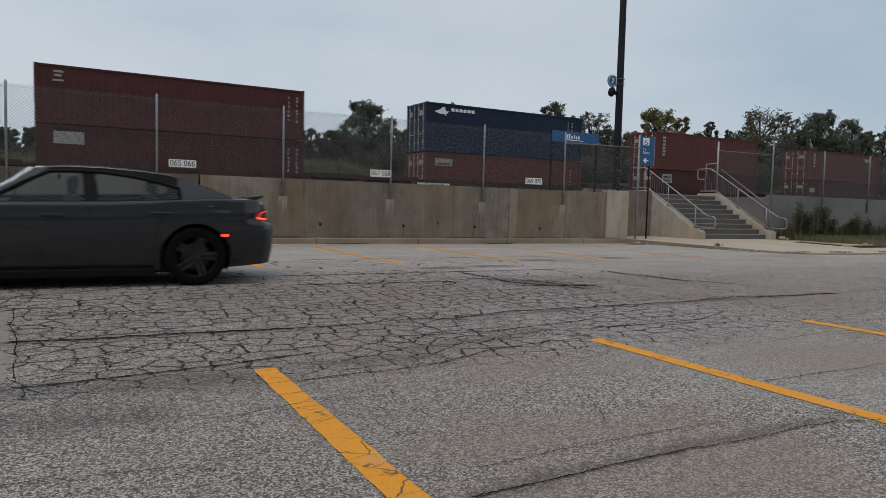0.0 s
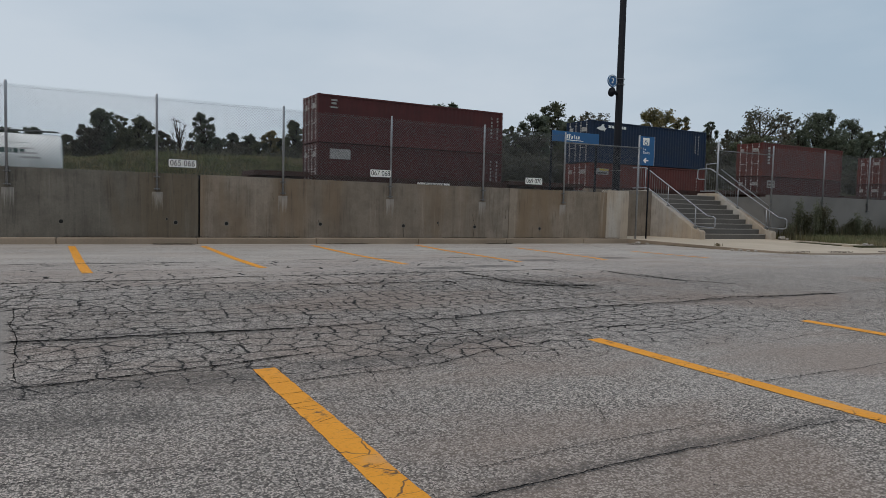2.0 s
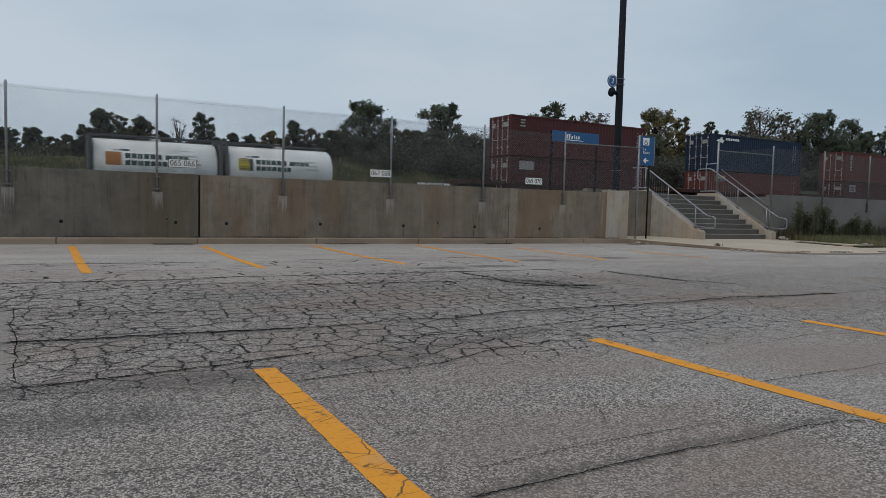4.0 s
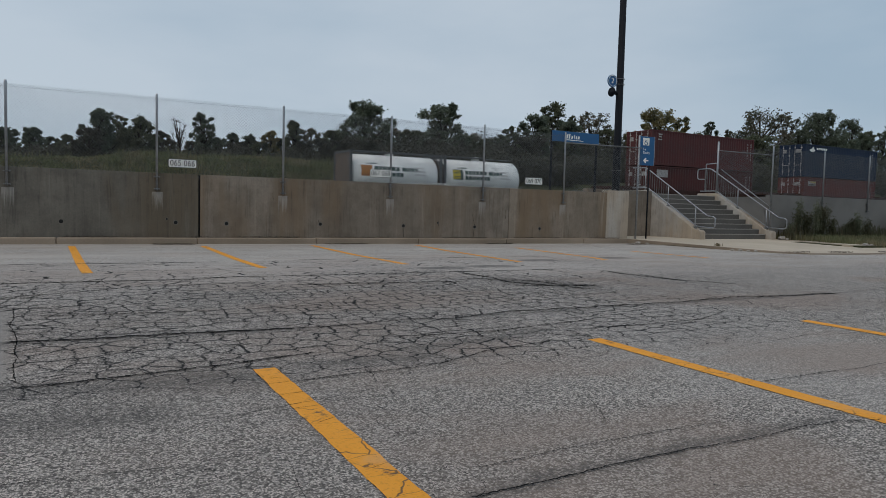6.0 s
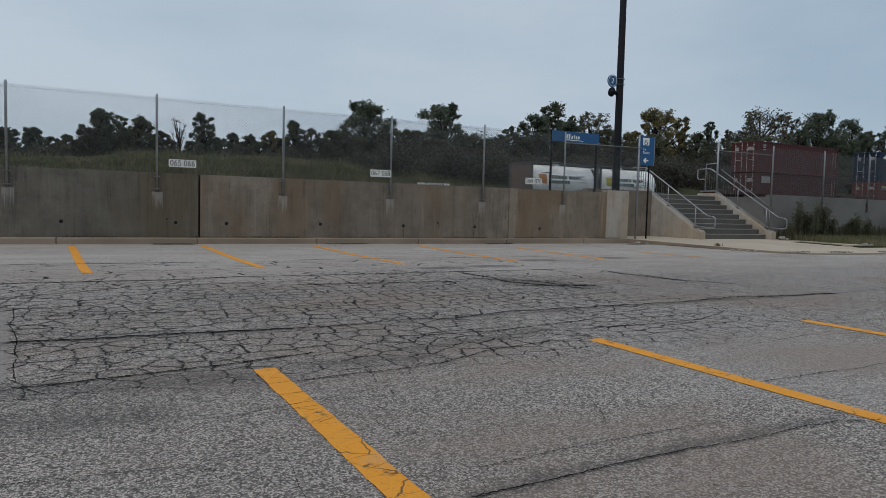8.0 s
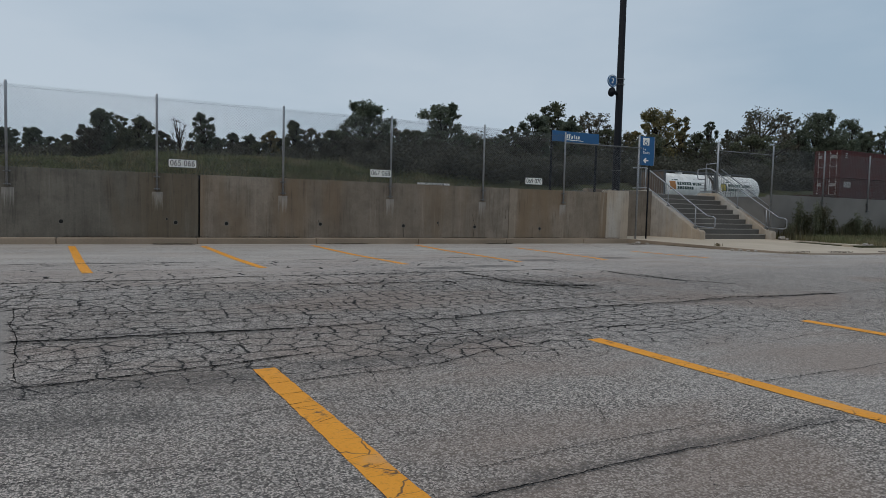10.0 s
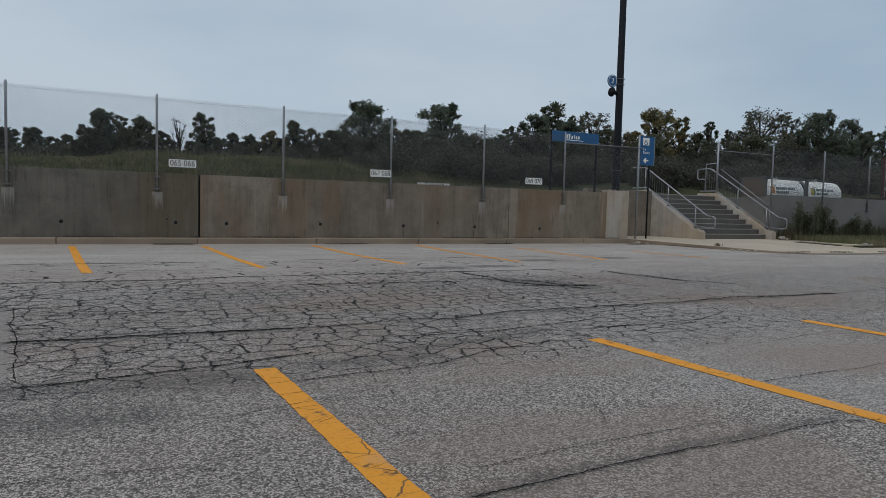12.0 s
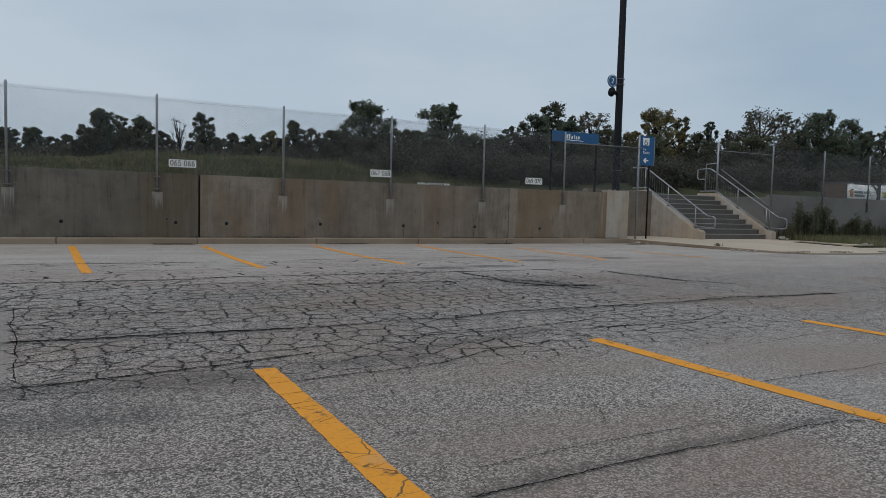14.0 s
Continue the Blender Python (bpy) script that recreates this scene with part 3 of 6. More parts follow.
# long seams and separate cracks: half width, chance of a side branch, then points on the ground
CRACKS = [
    (0.042, 0.3, (-0.62, 5.47), (0.48, 5.43), (1.40, 5.36)), (0.026, 0.3, (1.40, 5.36), (2.52, 5.48), (2.9, 5.38)),
    (0.022, 0.3, (-0.43, 4.12), (0.40, 4.25), (1.30, 4.42)), (0.014, 0.3, (0.98, 3.73), (1.96, 3.81), (2.47, 4.08), (3.56, 4.21)),
    (0.030, 0.2, (2.87, 5.37), (3.63, 5.58), (5.99, 5.57), (6.99, 5.68)), (0.065, 0.1, (6.99, 5.68), (8.01, 5.56), (8.89, 5.54)), (0.014, 0.1, (8.89, 5.54), (12.5, 5.9)),
    (0.070, 0.7, (5.10, 9.29), (5.19, 8.48), (5.12, 7.89), (5.40, 7.46), (5.79, 6.90)), (0.060, 0.7, (5.54, 8.0), (5.65, 7.53), (6.01, 7.16)), (0.05, 0.6, (4.75, 8.5), (5.3, 8.1), (5.9, 7.75)), (0.05, 0.6, (4.9, 7.6), (5.5, 7.3), (6.2, 7.25)),
    (0.070, 0.15, (7.82, 8.90), (7.84, 8.03), (8.03, 7.39), (8.52, 6.80)), (0.055, 0.1, (8.02, 8.36), (7.95, 7.25)),
    (0.050, 0.2, (-1.12, 9.28), (0.74, 9.26), (1.71, 9.46), (2.44, 9.39), (7.45, 9.45)), (0.050, 0.05, (-3.0, 11.86), (1.35, 11.88)), (0.045, 0.05, (3.2, 12.1), (9.0, 12.2)), (0.035, 0.2, (2.1, 8.3), (4.6, 8.16)),
    (0.030, 0.2, (-1.0, 7.9), (0.4, 8.6), (2.4, 8.75)), (0.022, 0.3, (-0.5, 6.6), (0.9, 6.5), (2.6, 6.62)), (0.020, 0.3, (2.0, 4.75), (3.0, 4.7), (4.3, 4.95)), (0.018, 0.2, (3.5, 4.5), (5.2, 4.55), (6.0, 4.9)),
    (0.0085, 0.5, (1.15, 1.98), (1.88, 2.01), (3.28, 1.99), (3.55, 1.93)), (0.007, 0.2, (3.60, 2.67), (4.95, 2.68), (5.8, 2.75)), (0.005, 0.3, (1.3, 2.2), (2.0, 2.24), (2.9, 2.2)),
    (0.0045, 0.3, (-0.40, 2.72), (0.66, 2.67)), (0.003, 0.3, (0.645, 2.66), (0.615, 2.3), (0.63, 1.8)), (0.011, 0.5, (-0.77, 7.2), (-0.6, 5.6), (-0.45, 4.25)),
    (0.004, 0.2, (0.70, 3.72), (1.02, 3.74), (1.3, 3.70)), (0.004, 0.2, (0.80, 3.48), (1.06, 3.52)), (0.0035, 0.2, (0.72, 3.20), (0.98, 3.22), (1.2, 3.30)), (0.004, 0.2, (0.88, 2.97), (1.02, 3.04)), (0.003, 0.2, (0.92, 2.36), (1.08, 2.42)), (0.003, 0.3, (0.80, 3.86), (0.98, 3.83)),
    (0.005, 0.4, (2.37, 2.81), (2.20, 2.46)), (0.004, 0.0, (1.29, 3.31), (1.40, 3.10)), (0.005, 0.3, (0.45, 3.2), (0.95, 3.3), (1.35, 3.42)), (0.006, 0.3, (4.4, 3.5), (5.4, 3.6), (6.4, 3.5)),
]


def pavement_cracks(lot):
    """Each crack is a jagged dark strip that swells, pinches off and branches."""
    rng = random.Random(81)

    def strip(pts, wd, vs, fs):
        path = [Vector((x, y, 0)) for x, y in pts]
        rows = []
        for a, b in zip(path, path[1:]):
            m = max(3, int((b - a).length / max(0.010, wd * 0.45)))
            d = (b - a).normalized()
            s = Vector((-d.y, d.x, 0))
            for k in range(m):
                p = a.lerp(b, (k + rng.uniform(-0.3, 0.3)) / m)
                off = min(wd, 0.03) * 1.1 * noise.noise(p * 9.0 + Vector((3, 0, 0))) + 0.028 * noise.noise(p * 2.3 + Vector((5, 1, 0))) + rng.uniform(-0.4, 0.4) * wd
                swell = 0.70 + 0.45 * noise.noise(p * 1.3 + Vector((0, 0, 7))) + 0.5 * noise.noise(p * 9.0)
                rows.append((p + s * off, s * wd * 0.58, max(0.0, swell)))
        rows.append((path[-1], Vector((0, 0, 0)), 0.0))
        rows[0] = (rows[0][0], rows[0][1], 0.0)
        base = len(vs)
        for c, s, w in rows:
            up, down = w * rng.uniform(0.55, 1.3), w * rng.uniform(0.55, 1.3)
            vs += [(c.x + s.x * up, c.y + s.y * up, 0.006), (c.x - s.x * down, c.y - s.y * down, 0.006)]
        for k in range(len(rows) - 1):
            if rows[k][2] + rows[k + 1][2] > 0.16:
                q = base + 2 * k
                fs.append((q, q + 1, q + 3, q + 2))
        return rows

    for wd, branchy, *pts in CRACKS:
        vs, fs = [], []
        rows = strip(pts, wd, vs, fs)
        gap = 0.25 + wd * 6
        run = 0.0
        for (p, _, _), (q, _, _) in zip(rows, rows[1:]):
            run += (q - p).length
            if run > gap:
                run = 0.0
                if rng.random() < branchy * 0.6:
                    a = rng.uniform(-0.9, 0.9) + (math.pi / 2 if rng.random() < 0.5 else -math.pi / 2)
                    ln = rng.uniform(4, 11) * max(wd, 0.012)
                    d = Vector(((q - p).y * -1, (q - p).x, 0)).normalized()
                    e = p + d * ln * math.sin(a) + Vector((d.y, -d.x, 0)) * ln * math.cos(a) * 1.4
                    strip([(p.x, p.y), ((p.x + e.x) / 2 + ln * 0.12, (p.y + e.y) / 2), (e.x, e.y)], wd * 0.3, vs, fs)
        put("crack", mesh_of("crack", vs, fs, M_CRACK), lot, "dark open crack")


def kerbs():
    """Kerb stones along the wall, then round the edge of the pavement."""
    kerb = empty("kerb")
    tagged(kerb, "worn buff concrete kerb along the car park", "kerb", kind="structure")
    rng = random.Random(5)
    x = -34.0
    while x < 15.8:
        ln = 3.0
        x1 = min(x + ln, 15.9)
        d = rng.uniform(-0.008, 0.008)
        part("kerb_stone", box(x + 0.006, WALL_Y - 0.30 + d, -0.2, x1 - 0.006, WALL_Y - 0.012, KERB_H + rng.uniform(-0.006, 0.006), 0.022), M_KERB, kerb)
        x = x1
    edge = [(15.9, 17.28), (16.25, 17.05), (16.5, 16.5), (16.6, 15.0), (16.75, 13.4), (17.05, 12.3), (17.7, 11.75), (19.0, 11.55), (24, 11.3), (40, 10.8), (70, 10.2)]
    bm = bmesh.new()
    n = len(edge)
    for a, b, k in zip(edge, edge[1:], range(n)):
        za, zb = (max(0.03, KERB_H - 0.02 * k), max(0.03, KERB_H - 0.02 * (k + 1)))
        va = [bm.verts.new((a[0], a[1], z)) for z in (-0.2, za)]
        vb = [bm.verts.new((b[0], b[1], z)) for z in (-0.2, zb)]
        wa = [bm.verts.new((a[0] + 0.15, a[1] + 0.12, za + 0.002))]
        wb = [bm.verts.new((b[0] + 0.15, b[1] + 0.12, zb + 0.002))]
        bm.faces.new((va[0], vb[0], vb[1], va[1]))
        bm.faces.new((va[1], vb[1], wb[0], wa[0]))
    part("kerb_edge", bm, M_KERB, kerb, "low rounded kerb edge")
    # pavement slab before the steps
    outline = [(x + 0.14, y + 0.11) for x, y in edge] + [(70, 13.0), (30, 13.6), (22.6, 13.6), (23.2, 15.2), (23.9, 17.5), (19.4, 17.6), (19.4, 19.6), (16.2, 19.6), (15.9, 17.42)]
    bm = bmesh.new()
    heights = [max(0.032, KERB_H - 0.02 * k) for k in range(n)]
    top = [bm.verts.new((x, y, (heights[i] if i < n else (0.06 if x > 25 else 0.15)))) for i, (x, y) in enumerate(outline)]
    low = [bm.verts.new((x, y, -0.25)) for x, y in outline]
    bm.faces.new(top)
    for i in range(len(top)):
        j = (i + 1) % len(top)
        bm.faces.new((top[i], top[j], low[j], low[i]))
    bmesh.ops.triangulate(bm, faces=[f for f in bm.faces if len(f.verts) > 4])
    bmesh.ops.recalc_face_normals(bm, faces=bm.faces)
    tagged(part("pavement", bm, M_PAVE), "pale buff concrete pavement before the steps", "pavement", kind="structure")


def stall_lines():
    """Each line runs through its points on the ground; those by the kerb bend where the old surface ends."""
    marks = [
        ((0.873, 4.10), (1.181, -4.0)), ((3.525, 4.14), (3.66, -4.0)), ((6.21, 4.15), (6.27, -4.0)), ((-1.74, 4.1), (-1.5, -4.0)),
        ((-0.229, 10.34), (-0.355, 11.84), (-0.666, 16.4)), ((2.243, 10.66), (2.125, 12.6), (2.03, 16.3)), ((4.847, 10.88), (4.68, 13.3), (4.69, 16.4)),
        ((7.373, 10.95), (7.43, 14.27), (7.645, 16.5)), ((9.70, 11.10), (9.87, 11.8), (10.05, 15.2)), ((12.96, 11.15), (12.73, 13.57)), ((-3.0, 10.3), (-3.3, 16.4)),
    ]
    for pts in marks:
        rng = random.Random(int(pts[0][0] * 100))
        vs = []
        for (xa, ya), (xb, yb) in zip(pts, pts[1:]):
            d = Vector((xb - xa, yb - ya, 0))
            s = Vector((d.y, -d.x, 0)).normalized() * 0.070
            m = max(12, int(d.length / 0.07))
            for k in range(m + (1 if (xb, yb) == pts[-1] else 0)):
                p = Vector((xa, ya, 0)) + d * (k / m)
                vs += [p - s * (1 + rng.uniform(-0.06, 0.05)), p + s * (1 + rng.uniform(-0.06, 0.05))]
        vs = [(v.x, v.y, 0.004) for v in vs]
        fs = [(2 * k, 2 * k + 1, 2 * k + 3, 2 * k + 2) for k in range(len(vs) // 2 - 1)]
        faded = pts[0][1] > 5 and pts[0][0] > 4
        ob = put("stall_line", mesh_of("stall_line", vs, fs, M_YELLOW_WORN if faded else M_YELLOW))
        tagged(ob, "faded thin yellow parking line painted on asphalt" if faded else "worn cracked yellow parking line painted on asphalt", "parking line", "parking lines", kind="structure")


def stairs():
    st = empty("staircase")
    tagged(st, "grey concrete steps with low side walls rising to the platform", "stairs", kind="structure")
    n, rise, go, y0, z0 = 9, 0.19, 0.32, 17.40, 0.15
    for k in range(n):
        y1 = 19.96 if k == n - 1 else y0 + go * (k + 1) + 0.06
        part("step", box(19.665, y0 + go * k - (0.02 if k else 0), z0 + rise * k - (0.15 if k == 0 else 0.0), 23.30, y0 + go * (k + 1) - 0.022, z0 + rise * (k + 1), 0.012), M_STEP, st)
        # paler strip along the front top edge of each step
        part("nosing", box(19.67, y0 + go * k - 0.026, z0 + rise * (k + 1) - 0.028, 23.295, y0 + go * k + 0.05, z0 + rise * (k + 1) + 0.003, 0.008), M_NOSING, st, "paler step edge")
    part("stair_fill", box(19.67, 18.0, -0.2, 23.29, 19.95, 0.3), M_STEP, st)
    for x0 in (19.36, 23.305):
        prof = [(17.15, -0.2), (17.15, 0.42), (17.22, 0.47), (17.42, 0.50), (19.96, 1.99), (20.9, 1.99), (20.9, -0.2)]
        bm = bmesh.new()
        a = [bm.verts.new((x0, y, z)) for y, z in prof]
        b = [bm.verts.new((x0 + 0.30, y, z)) for y, z in prof]
        bm.faces.new(a)
        bm.faces.new(b[::-1])
        for i in range(len(prof)):
            j = (i + 1) % len(prof)
            bm.faces.new((a[i], b[i], b[j], a[j]))
        bmesh.ops.recalc_face_normals(bm, faces=bm.faces)
        bmesh.ops.bevel(bm, geom=list(bm.edges), offset=0.015, segments=2, affect="EDGES")
        part("cheek_wall", bm, M_CONCRETE_NEW, st, "pale stained concrete side wall")


setting()
walls()
kerbs()
stall_lines()
stairs()

SPEED, SLOWING = 6.489, -0.0187
train_things = []


def train_pose(t, s0):
    """Where a thing of the train stands that was s0 metres along the track at the start."""
    s = s0 + SPEED * t + SLOWING * t * t / 2
    a = radians(TRACK_TURN)
    return pose(s * math.cos(a), TRACK_Y + s * math.sin(a), GRADE * s, 0, -math.degrees(math.atan(GRADE)), TRACK_TURN)


# ---------------------------------------------------------------- fence, rails, signs, lamp
def chain_link(x0, x1, z0, z1, y, pitch=0.072, r=0.0033):
    """Crossing diagonal wires in the plane y, with twisted points along the top."""
    vs, fs = [], []
    hgt = z1 - z0
    n0 = int(math.floor((x0 - hgt) / pitch))
    n1 = int(math.ceil((x1 + hgt) / pitch))
    for sgn in (1, -1):
        for k in range(n0, n1 + 1):
            xa = k * pitch
            xb = xa + sgn * hgt * 0.98
            za, zb = z0, z1 + 0.035
            ca, cb = xa, xb
            d = cb - ca
            lo, hi = 0.0, 1.0
            for lim, side in ((x0, -1), (x1, 1)):
                t = (lim - ca) / d
                if side * d > 0:
                    hi = min(hi, t)
                else:
                    lo = max(lo, t)
            if hi - lo < 0.01:
                continue
            p = Vector((ca + d * lo, y + sgn * r, za + (zb - za) * lo))
            q = Vector((ca + d * hi, y + sgn * r, za + (zb - za) * hi))
            s = Vector(((q - p).z, 0, -(q - p).x)).normalized() * r
            f = Vector((0, r, 0))
            b = len(vs)
            for c in (p, q):
                vs += [c + s, c - s * 0.5 + f * 0.87, c - s * 0.5 - f * 0.87]
            fs += [(b + i, b + (i + 1) % 3, b + 3 + (i + 1) % 3, b + 3 + i) for i in range(3)]
    return mesh_of("chain_link", vs, fs, M_WIRE)


def fence_post(parent, x, y, z0, z1, brackets=True):
    post = part("post", tube([(x, y, z0), (x, y, z1 - 0.03), (x, y, z1)], 0.029, 10, radii=[0.029, 0.029, 0.02]), M_GALV, parent, smooth=True)
    if brackets:
        for z in (z0 + 0.04, z0 + 0.33):
            bm = box(x - 0.07, y - 0.034, z - 0.018, x + 0.07, y + 0.05, z + 0.008, 0.005)
            part("bracket", bm, M_GALV_DULL, post, "dull steel wall bracket")
            for dx in (-0.054, 0.054):
                part("bolt", tube([(x + dx, y - 0.06, z - 0.008), (x + dx, y - 0.03, z - 0.008)], 0.012, 6), M_GALV_DULL, post)
    return post


def fences():
    y = WALL_Y - 0.045
    fence = empty("chain_link_fence")
    tagged(fence, "galvanised chain-link fence bolted to the concrete wall", "fence")
    xs = [POST_0 + POST_GAP * i for i in range(-4, 6)]
    for x in xs:
        fence_post(fence, x, y, 1.29, 3.60)
    for a, b in zip(xs, xs[1:]):
        put("mesh_panel", chain_link(a, b, 1.62, 3.50, y + 0.05), fence, "fine diagonal wire mesh")
    # end bay beside the lamp, with a level rail
    put("mesh_panel", chain_link(xs[-1], 16.68, 1.70, 3.28, y + 0.05), fence, "fine diagonal wire mesh")
    part("rail", tube([(xs[-1], y, 3.26), (16.7, y + 0.1, 3.32)], 0.02, 8), M_GALV_DULL, fence, smooth=True)
    part("tension_wire", tube([(xs[0], y + 0.05, 3.47), (xs[-1], y + 0.05, 3.47)], 0.003, 5), M_WIRE, fence)
    # fence on the wall past the steps
    f2 = empty("chain_link_fence")
    tagged(f2, "galvanised chain-link fence above the weeds", "fence")
    xr = [23.5, 26.75, 29.92, 33.05, 36.2, 39.3, 42.4]
    for i, x in enumerate(xr):
        fence_post(f2, x, y, 1.36 if i else 1.30, 3.83, True)
    for a, b in zip(xr, xr[1:]):
        put("mesh_panel", chain_link(a, b, 1.9, 3.72, y + 0.05), f2, "fine diagonal wire mesh")
    # return bay up to the head of the steps
    part("post", tube([(23.45, 20.0, 1.9), (23.45, 20.0, 4.20)], 0.04, 10), M_GALV, f2, smooth=True)
    part("rail", tube([(23.45, 20.0, 3.82), (23.5, y, 3.46)], 0.02, 8), M_GALV_DULL, f2, smooth=True)
    me = chain_link(0.0, 2.6, 0.0, 1.75, 0.0)
    me.transform(Matrix.Translation((23.45, 17.42, 1.95)) @ pose(0, 0, 0, 0, 0, 90))
    put("mesh_panel", me, f2, "fine diagonal wire mesh")


def handrail(name, x, side):
    """Pipe rails over one side wall of the steps. side: 1 with the loop at the top."""
    rail = empty(name)
    tagged(rail, "grey galvanised pipe handrail on the side wall of the steps", "handrail", "handrails of the steps")
    up = [(x, 17.49, 0.62), (x, 16.72, 0.57), (x, 16.62, 0.62), (x, 16.62, 0.93), (x, 16.72, 0.99), (x, 16.95, 1.0), (x, 20.15, 2.90)]
    if side:
        up = up[:-1] + [(x, 20.35, 3.06), (x, 21.05, 3.06), (x, 21.05, 2.62), (x, 20.6, 2.60)]
    else:
        up += [(x, 20.9, 2.92)]
    part("grab_rail", tube(rounded(up, 0.12), 0.024, 9), M_GALV, rail, smooth=True)
    low = [(x, 17.40, 0.60), (x, 20.02, 2.09), (x, 20.85, 2.09)]
    part("bottom_rail", tube(rounded(low, 0.1), 0.024, 9), M_GALV, rail, smooth=True)
    for yy in (17.52, 18.90):
        zz = 0.60 + (yy - 17.40) * 0.569
        post = part("rail_post", tube([(x, yy, zz - 0.12), (x, yy, 1.0 + (yy - 16.95) * 0.594)], 0.021, 8), M_GALV, rail, smooth=True)
        part("base_plate", box(x - 0.06, yy - 0.06, zz - 0.14, x + 0.06, yy + 0.06, zz - 0.06, 0.008), M_GALV_DULL, post)
    # upright bars in the upper half
    for k in range(14):
        yy = 19.02 + 0.125 * k
        if yy < 20.02:
            za, zb = 0.60 + (yy - 17.40) * 0.569, 1.0 + (yy - 16.95) * 0.594
        else:
            za, zb = 2.09, (3.06 if side else 2.9)
        part("baluster", tube([(x, yy, za), (x, yy, zb)], 0.008, 6), M_GALV_DULL, rail)
    if side:
        part("second_rail", tube([(x + 0.16, 17.45, 1.40), (x + 0.16, 19.94, 3.02)], 0.022, 8), M_GALV, rail, smooth=True)
        part("guard_top", tube(rounded([(x, 20.6, 2.1), (x, 20.6, 3.26), (x, 20.02, 3.28)], 0.05), 0.021, 8), M_GALV, rail, smooth=True)
        part("rail_post", tube([(x + 0.16, 17.5, 0.55), (x + 0.16, 17.5, 1.42)], 0.021, 8), M_GALV, rail, smooth=True)
    else:
        part("rail_post", tube([(x, 20.15, 1.95), (x, 20.15, 2.90)], 0.021, 8), M_GALV, rail, smooth=True)
    return rail


def number_sign(text, x0, x1, z0, z1):
    s = empty("number_sign")
    tagged(s, "white plate with black stall numbers wired to the fence", "sign", "stall number signs")
    y = WALL_Y - 0.075
    part("plate", plate(round_rect(x0, z0, x1, z1, 0.03), 0.004, m=Matrix.Translation((0, y, 0))), M_WHITE, s)
    part("border", plate(round_rect(x0 - 0.012, z0 - 0.012, x1 + 0.012, z1 + 0.012, 0.036), 0.003, m=Matrix.Translation((0, y + 0.0045, 0))), M_BLACK, s, "thin dark edge")
    lettering(text, 0.20, M_BLACK, s, pose((x0 + x1) / 2, y - 0.003, (z0 + z1) / 2 - 0.002), "stall_number", 0.0015, 0.88)
    for x in (x0 + 0.05, x1 - 0.05):
        part("tie_wire", tube([(x, y - 0.004, z1 - 0.03), (x, y + 0.05, z1 - 0.01)], 0.003, 5), M_GALV_DULL, s)


